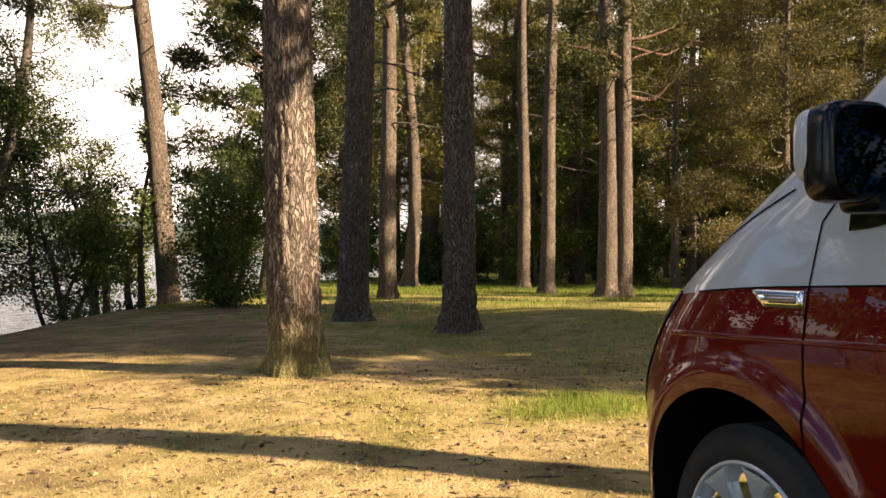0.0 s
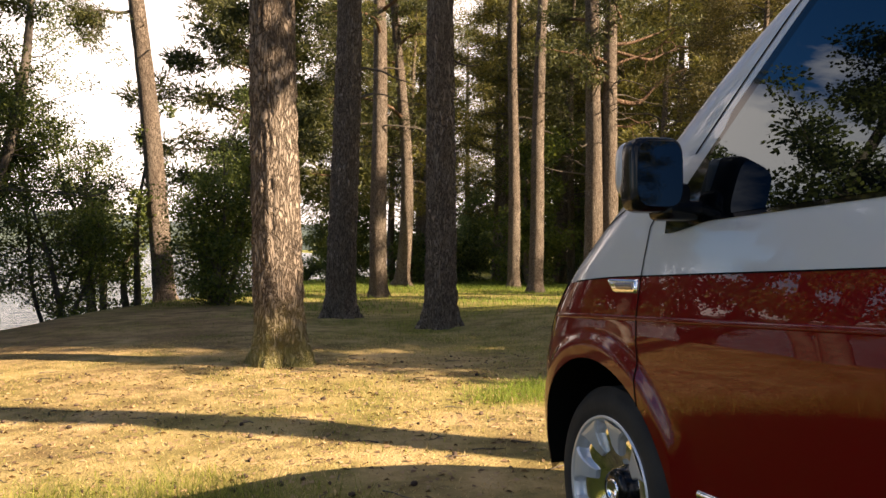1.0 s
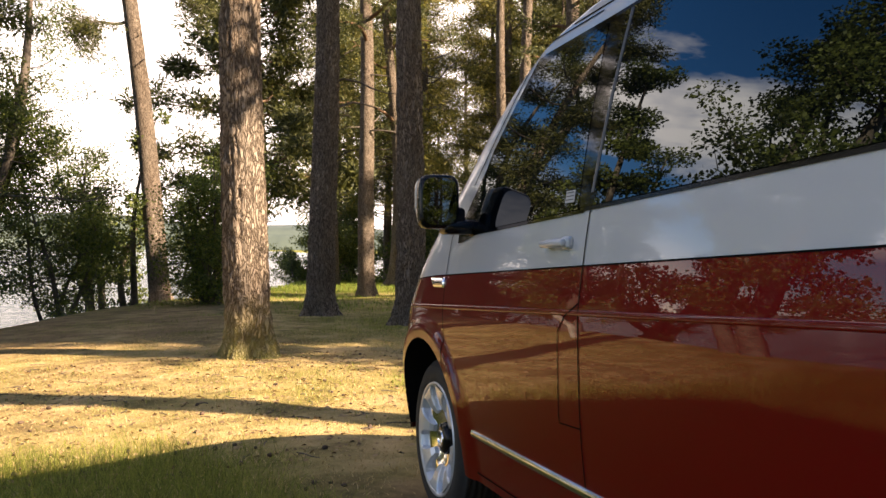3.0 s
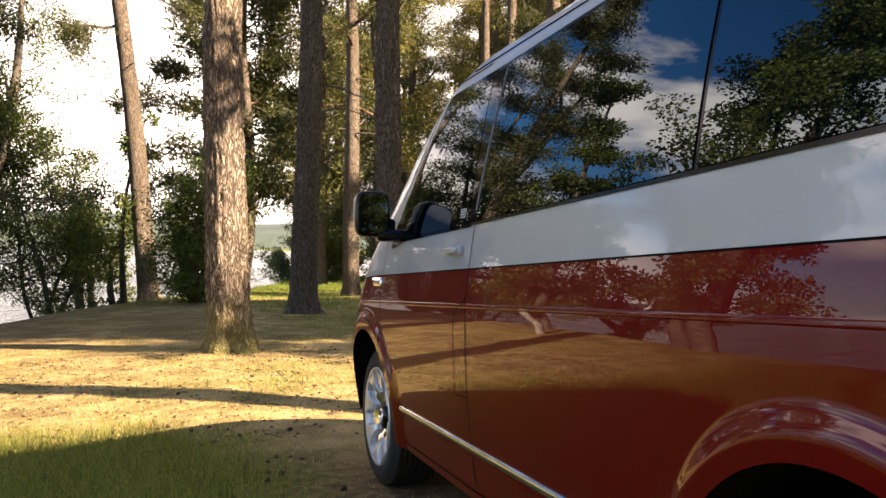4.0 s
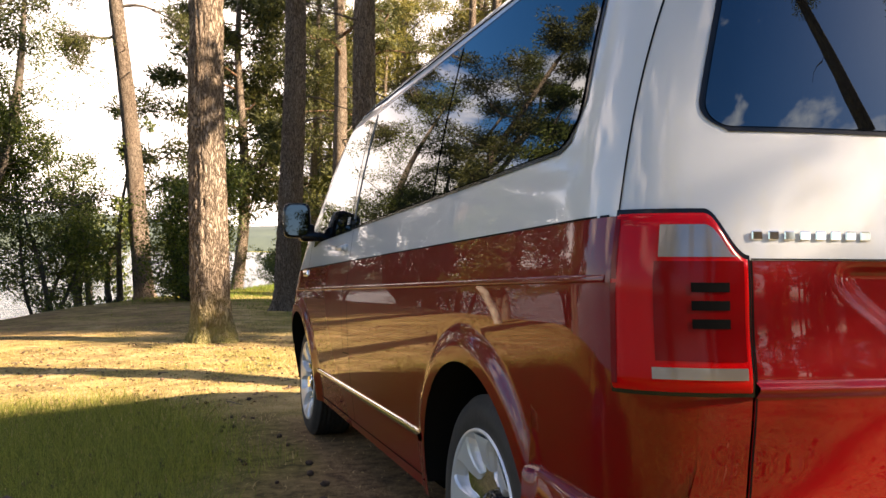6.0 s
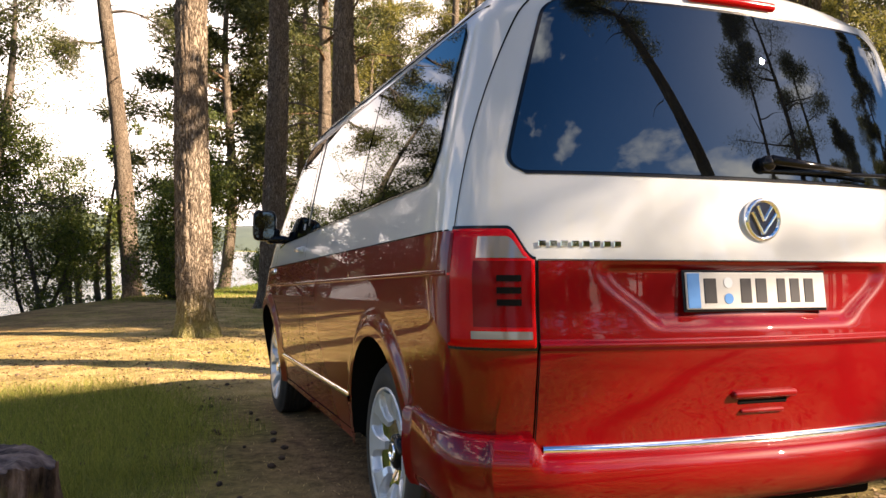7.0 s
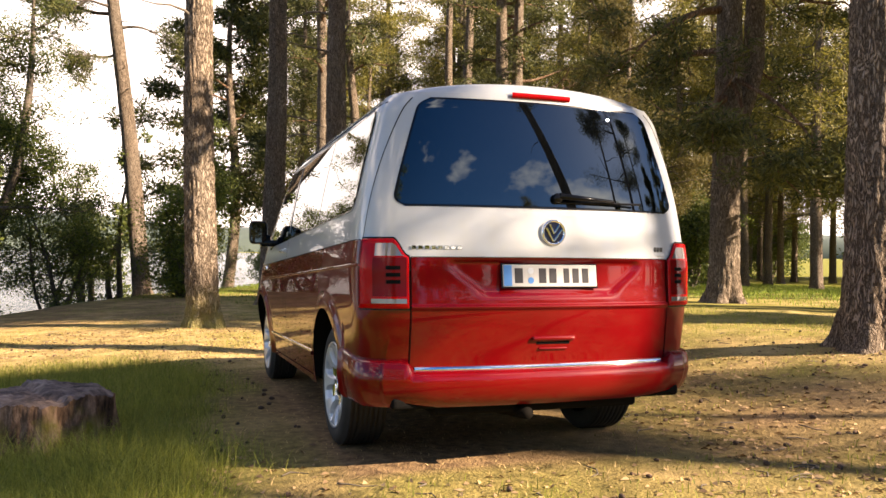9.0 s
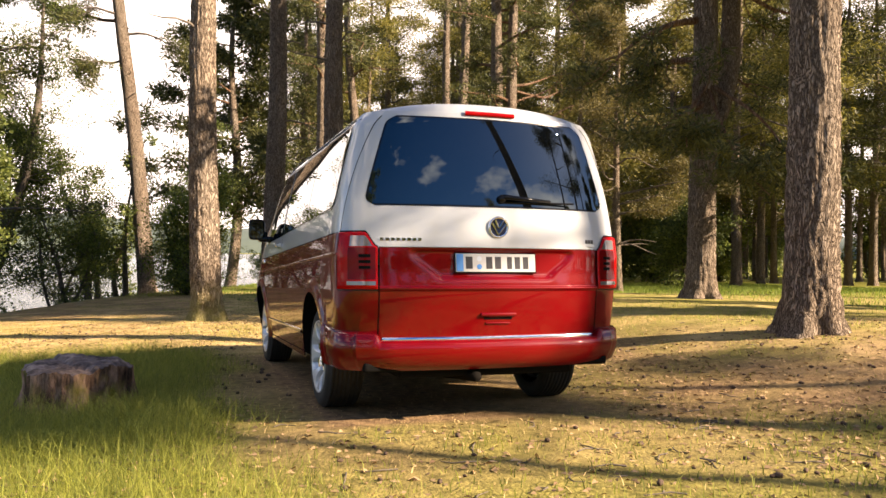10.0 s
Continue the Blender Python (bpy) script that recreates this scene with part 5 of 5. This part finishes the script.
set_out(1, 4.7, 35.5, 1.0)
set_out(0, 6.0, 41.0, 0.9)
set_out(5, 5.4, 38.5, 0.8)
scatter(18, 9, 26, 40, 60, [0, 1, 2, 3, 4], 2.3)
scatter(30, 24, 62, 36, 60, [0, 2, 4, 0, 1, 3], 2.6)
scatter(44, 14, 66, 60, 85, [0, 1, 2, 3, 4], 2.8, (1.0, 1.3))
scatter(9, 18, 42, 38, 58, [5, 6, 6], 2.0)
scatter(24, 20, 68, 70, 92, [5, 6], 2.0, (1.0, 1.6))
scatter(10, 64, 108, 30, 50, [0, 1, 2, 3], 4.0, (0.8, 1.0))
# unseen woods behind, added so paint and mirrors have something dark to reflect
scatter(14, 168, 225, 62, 88, [0, 1, 2, 3, 4], 3.6)
scatter(18, 108, 168, 47, 66, [0, 1, 2, 3], 3.6, (0.8, 1.0))
scatter(16, 160, 215, 58, 80, [5, 6], 2.5)
scatter(26, 100, 215, 56, 76, [0, 1, 2, 3], 3.2, (0.9, 1.1))
scatter(26, 100, 200, 42, 72, [5, 6], 2.2, (0.9, 1.3))
for q in wood:
    for o in (*q.children_recursive, q):
        bpy.data.objects.remove(o)


# ---- grass, litter and small things ----
def blades(name, label, mat, boxes, seed, pick, low, high, width, lean=0.5):
    """Grass: one leaning blade at each spot that pick lets through."""
    rng = np.random.default_rng(seed)
    spots = []
    for x0, x1, y0, y1, density in boxes:
        n = int((x1 - x0) * (y1 - y0) * density)
        q = np.column_stack((rng.uniform(x0, x1, n), rng.uniform(y0, y1, n)))
        u = rng.random(n)
        spots += [(x, y, g) for (x, y), w in zip(q, u) for g in (grassy(x, y),) if w < pick(g) and x - lerp_table(SHORE, y) > 0.6]
    n = len(spots)
    base = np.array([(x, y, land_height(x, y) - 0.005) for x, y, _ in spots])
    g = np.array([s[2] for s in spots])[:, None]
    a = rng.random((n, 1)) * 2 * np.pi
    h = (low + (high - low) * rng.random((n, 1)) ** 1.6) * (0.45 + 0.75 * g)
    side = np.concatenate((np.cos(a), np.sin(a), np.zeros((n, 1))), 1) * width
    b = a + rng.normal(size=(n, 1)) * 1.2
    tip = np.concatenate((np.cos(b), np.sin(b), np.zeros((n, 1))), 1) * h * lean * rng.random((n, 1)) * 1.6
    up = np.concatenate((np.zeros((n, 2)), h), 1)
    v = np.empty((n, 5, 3))
    v[:, 0], v[:, 1] = base - side, base + side
    v[:, 2], v[:, 3] = base + up * 0.6 + tip * 0.3 + side * 0.7, base + up * 0.6 + tip * 0.3 - side * 0.7
    v[:, 4] = base + up * 0.95 + tip
    me = bpy.data.meshes.new(name)
    k = np.arange(n)[:, None] * 5
    quads, tris = k + np.array([[0, 1, 2, 3]]), k + np.array([[3, 2, 4]])
    loops = np.concatenate((quads, tris), 1).reshape(-1)
    me.vertices.add(5 * n)
    me.vertices.foreach_set("co", v.reshape(-1))
    me.loops.add(len(loops))
    me.loops.foreach_set("vertex_index", loops.astype(np.int32))
    me.polygons.add(2 * n)
    starts = (np.arange(n)[:, None] * 7 + np.array([[0, 4]])).reshape(-1)
    me.polygons.foreach_set("loop_start", starts.astype(np.int32))
    me.update(calc_edges=True)
    me.materials.append(mat)
    return tagged(new(name, me), label, "grass", kind="stuff")


M_GRASS = leaf_material("green_grass", (0.085, 0.12, 0.018), (0.40, 0.41, 0.07), 0.7, 0.5)
M_STRAW = leaf_material("dry_grass", (0.36, 0.25, 0.09), (0.74, 0.54, 0.25), 0.8, 0.25)
blades("grass", "long green grass beside the van and stump", M_GRASS, [(-5.5, -0.9, -5.5, 6.2, 2300), (-3.5, -1.5, -1.0, 1.6, 4200)], 1, lambda g: max(0, g - 0.36) * 1.9, 0.03, 0.21, 0.0015, 1.1)
blades("grass", "short green grass in the clearing", M_GRASS, [(-5, 7, 5, 16, 420), (0.6, 9, -5, 5, 300), (-1.6, 3.5, -5, -1.0, 650)], 2, lambda g: 0.12 + 0.8 * g * g, 0.02, 0.10, 0.0028)
blades("grass", "fresh green tuft of grass in the sun", leaf_material("fresh_grass", (0.10, 0.17, 0.02), (0.36, 0.45, 0.06), 0.7, 0.5), [(-0.1, 1.7, 6.0, 7.5, 3200)], 6, lambda g: max(0, g - 0.45) * 1.6, 0.03, 0.13, 0.002, 1.0)
M_MEADOW = leaf_material("meadow_grass", (0.07, 0.125, 0.016), (0.30, 0.38, 0.055), 0.7, 0.5)
blades("grass", "green meadow beyond the pines", M_MEADOW, [(-3, 16, 16, 46, 110), (9, 30, 2, 34, 130)], 3, lambda g: g, 0.03, 0.15, 0.006)
blades("dry_grass", "dry straw-coloured grass in the sun", M_STRAW, [(-5, 4.5, 3.5, 12, 1300), (-4, 7, -5.5, 4, 260)], 4, lambda g: 0.85 - 0.4 * g, 0.01, 0.05, 0.0026, 1.4)


def litter(name, label, category, mat, count, boxes, seed, shape):
    rng = random.Random(seed)
    vs, fs = [], []
    for _ in range(count):
        x0, x1, y0, y1 = rng.choice(boxes)
        x, y = rng.uniform(x0, x1), rng.uniform(y0, y1)
        if abs(x) < 1.0 and -0.9 < y < 3.9:
            continue
        v, f = shape(rng)
        m = Matrix.Translation((x, y, land_height(x, y))) @ Matrix.Rotation(rng.random() * 6.28, 4, "Z")
        o = len(vs)
        vs += [m @ q for q in v]
        fs += [tuple(i + o for i in q) for q in f]
    return tagged(mesh_object(name, vs, fs, mat), label, category, kind="stuff")


def cone_shape(rng):
    s = rng.uniform(0.4, 0.8)
    rows, n = ((-0.030, 0.004), (-0.022, 0.016), (-0.016, 0.012), (-0.006, 0.021), (0.0, 0.016), (0.010, 0.019), (0.014, 0.013), (0.028, 0.004)), 7
    v = [Vector((p, r * math.cos(6.283 * k / n), r * math.sin(6.283 * k / n) + 0.014)) * s for p, r in rows for k in range(n)]
    return v, [(r * n + k, r * n + (k + 1) % n, r * n + n + (k + 1) % n, r * n + n + k) for r in range(len(rows) - 1) for k in range(n)]


def twig_shape(rng):
    ln, c = rng.uniform(0.05, 0.22), rng.uniform(-0.05, 0.05)
    pts = [Vector((ln * (k / 3 - 0.5), c * math.sin(k), 0.006 + 0.004 * math.sin(k * 2))) for k in range(4)]
    return tube_mesh(pts, [0.004, 0.004, 0.003, 0.002], 4)


def chip_shape(rng):
    a, b = rng.uniform(0.01, 0.03), rng.uniform(0.006, 0.014)
    z = rng.uniform(0.004, 0.02)
    return [Vector((-a, 0, 0.003)), Vector((0, b, z)), Vector((a, 0, 0.004)), Vector((0, -b, z * 0.3))], [(0, 1, 2, 3)]


M_CONE = vary(material("pine_cone", (0.07, 0.045, 0.03), 0.9), [(0.3, (0.035, 0.022, 0.015)), (0.7, (0.13, 0.08, 0.05))], 30)
M_CHIP = leaf_material("dead_leaves", (0.12, 0.07, 0.035), (0.46, 0.31, 0.16), 0.9, 0.1)
litter("pine_cones", "brown pine cones scattered on the ground", "pine cones", M_CONE, 480, [(1.0, 6.5, -4.5, 2.5), (1.0, 4.5, -3.5, 1.5), (-4, 3.5, 4.5, 9.5), (-3.5, 1.5, -5, -0.6), (-2.6, -1.0, 0, 5)], 3, cone_shape)
litter("twigs", "thin fallen twigs on the ground", "twigs", M_TWIG, 420, [(1.0, 6.5, -4.5, 3.5), (-4, 3.5, 4.2, 10), (-3.5, 1.5, -5, -0.6)], 4, twig_shape)
litter("leaf_litter", "dry leaves and bark chips on the ground", "leaf litter", M_CHIP, 11500, [(-4, 3.5, 4.2, 9.5), (1.0, 6.5, -4.5, 2.8), (1.0, 4.5, -3.5, 1.8), (-4, 3.5, 4.2, 9.5), (-3.0, 1.5, -5, 0)], 5, chip_shape)


# tree stump: a split top with a raised half, fibrous sides, moss on the shaded face
def stump_rim(a, s):
    r = 0.30 * (1 + 0.13 * math.cos(2 * a) + 0.07 * math.sin(3 * a + 1) + 0.04 * math.sin(7 * a))
    r *= 1 + 0.34 * (1 - s) ** 3 * (1 + 0.5 * math.sin(5 * a))
    return r + 0.030 * noise.noise((math.cos(a) * 6, math.sin(a) * 6, s * 1.2)) + 0.014 * noise.noise((math.cos(a) * 30, math.sin(a) * 30, s * 1.5))


def stump_height(x, y):
    raised = ease(-0.035, 0.0, x * 0.85 + y * 0.5 + 0.05 * noise.noise((x * 5, y * 5, 2)) + 0.015 * noise.noise((x * 25, y * 25, 2)))
    split = math.exp(-((x * 0.85 + y * 0.5 + 0.03) / 0.022) ** 2)
    z = 0.36 + 0.03 * raised - 0.01 * split - 0.05 * x * (1 - raised) + 0.05 * y
    z += 0.030 * noise.noise((x * 4, y * 4, 7)) + 0.022 * noise.noise((x * 6 + y * 5, y * 22 - x * 8, 3)) + 0.010 * noise.noise((x * 40, y * 40, 5))
    return z - 0.05 * ease(0.26, 0.36, math.hypot(x, y))


def stump(x, y):
    thing = tagged(new("tree_stump"), "weathered grey tree stump with moss and split wood", "stump")
    thing.location = (x, y, land_height(x, y) - 0.04)
    n, rows = 180, 26
    vs = []
    for k in range(n):
        a = 2 * math.pi * k / n
        top = stump_height(stump_rim(a, 1) * math.cos(a), stump_rim(a, 1) * math.sin(a))
        for j in range(rows):
            s = j / (rows - 1)
            r = stump_rim(a, s)
            vs.append((r * math.cos(a), r * math.sin(a), s * top))
    mesh_object("stump_side", vs, grid_faces(n, rows, close_u=True), M_STUMP_SIDE, thing, "torn brown wood and bark with yellow moss")
    vs = []
    for k in range(n):
        a = 2 * math.pi * k / n
        r = stump_rim(a, 1)
        for j in range(30):
            q = 1 - j / 29
            vs.append((r * q * math.cos(a), r * q * math.sin(a), stump_height(r * q * math.cos(a), r * q * math.sin(a)) if q else stump_height(0, 0)))
    mesh_object("stump_top", vs, grid_faces(n, 30, close_u=True), M_STUMP_TOP, thing, "weathered grey cut wood")
    return thing


def stump_side_material():
    m = vary(material("stump_side", (0.15, 0.1, 0.06), 0.95, specular_ior_level=0.1),
             [(0.34, (0.03, 0.02, 0.014)), (0.70, (0.46, 0.32, 0.24)), (0.46, (0.13, 0.08, 0.052)), (0.56, (0.30, 0.19, 0.13))], 11, 8, (1, 1, 0.4), bump=0.9, bump_scale=40, dist=0.03)
    n, l = m.node_tree.nodes, m.node_tree.links
    b = n["Principled BSDF"]
    wood = b.inputs["Base Color"].links[0].from_socket
    patch, ramp, mix = n.new("ShaderNodeTexNoise"), n.new("ShaderNodeValToRGB"), n.new("ShaderNodeMixRGB")
    patch.inputs["Scale"].default_value, patch.inputs["Detail"].default_value = 3.6, 6
    ramp.color_ramp.elements[0].position, ramp.color_ramp.elements[1].position = 0.48, 0.64
    mix.inputs[2].default_value = (0.16, 0.145, 0.022, 1)
    l.new(n["Texture Coordinate"].outputs["Object"], patch.inputs["Vector"])
    l.new(patch.outputs["Fac"], ramp.inputs[0])
    l.new(ramp.outputs[0], mix.inputs[0])
    l.new(wood, mix.inputs[1])
    l.new(mix.outputs[0], b.inputs["Base Color"])
    return m


M_STUMP_SIDE = stump_side_material()
M_STUMP_TOP = vary(material("stump_wood", (0.2, 0.16, 0.13), 0.9), [(0.34, (0.025, 0.018, 0.016)), (0.70, (0.38, 0.30, 0.25)), (0.45, (0.11, 0.078, 0.066)), (0.58, (0.23, 0.17, 0.145))], 7, 9, (1, 2.6, 1), bump=0.8, bump_scale=30, dist=0.02)
stump(-2.46, 0.62)


# sailing boats far out and a leaning post on the shore, seen in the paint
def sailing_boat(x, y, turn):
    boat = tagged(new("sailing_boat"), "small white sailing boat out on the lake", "boat", "boats on the lake")
    boat.matrix_world = pose(x, y, WATER, 0, 0, turn)
    prof = [(-3.2, 0.7), (-1.5, 1.05), (0.5, 1.1), (2.2, 0.7), (3.4, 0.05)]
    vs = []
    for p, w in prof:
        vs += [(p, -w, 0.9), (p, -w * 0.8, 0.1), (p, 0, -0.3), (p, w * 0.8, 0.1), (p, w, 0.9)]
    fs = grid_faces(5, 5) + [(k * 5, k * 5 + 4, k * 5 + 9, k * 5 + 5) for k in range(4)] + [(0, 1, 2, 3, 4)]
    mesh_object("hull", vs, fs, M_SAIL, boat, "white hull", smooth=False)
    bm = bmesh.new()
    bar_between(bm, (0.6, 0, 0.8), (0.6, 0, 9.6), 0.06, 0.04)
    bar_between(bm, (0.6, 0, 1.6), (-2.6, 0, 1.6), 0.05, 0.04)
    part("mast", bm, M_ALLOY, boat)
    vs = []
    for i in range(9):
        for j in range(7):
            s, q = i / 8, j / 6
            vs.append((0.55 - 3.0 * q * (1 - s) ** 0.9, 0.35 * math.sin(math.pi * q) * (1 - s), 1.7 + 7.7 * s))
    mesh_object("sail", vs, grid_faces(9, 7), M_SAIL, boat, "white sail")
    vs = [(0.7 + 2.5 * q * (1 - s), 0.3 * math.sin(math.pi * q) * (1 - s), 1.2 + 6.6 * s) for s in spaced(0, 1, 7) for q in spaced(0, 1, 5)]
    mesh_object("jib", vs, grid_faces(7, 5), M_SAIL, boat, "white foresail")


M_SAIL = material("white_sailcloth", (0.8, 0.8, 0.78), 0.7)
sailing_boat(-90, 135, 30)
sailing_boat(-150, 150, 100)
sailing_boat(70, 330, 60)
post = tagged(new("wooden_post"), "leaning weathered wooden post on the shore", "post")
post.location = (-4.9, 9.2, land_height(-4.9, 9.2) - 0.1)
vs, fs = tube_mesh(bend((0, 0, 0), (0.25, 0.1, 1.15), 12, 0, np.random.default_rng(2), 0.02), [0.07] * 11 + [0.03], 14, 0.008, 1.0)
mesh_object("post_wood", vs, fs, vary(material("post_wood", (0.4, 0.36, 0.3), 0.9), [(0.35, (0.16, 0.13, 0.10)), (0.6, (0.5, 0.46, 0.4))], 7), post)
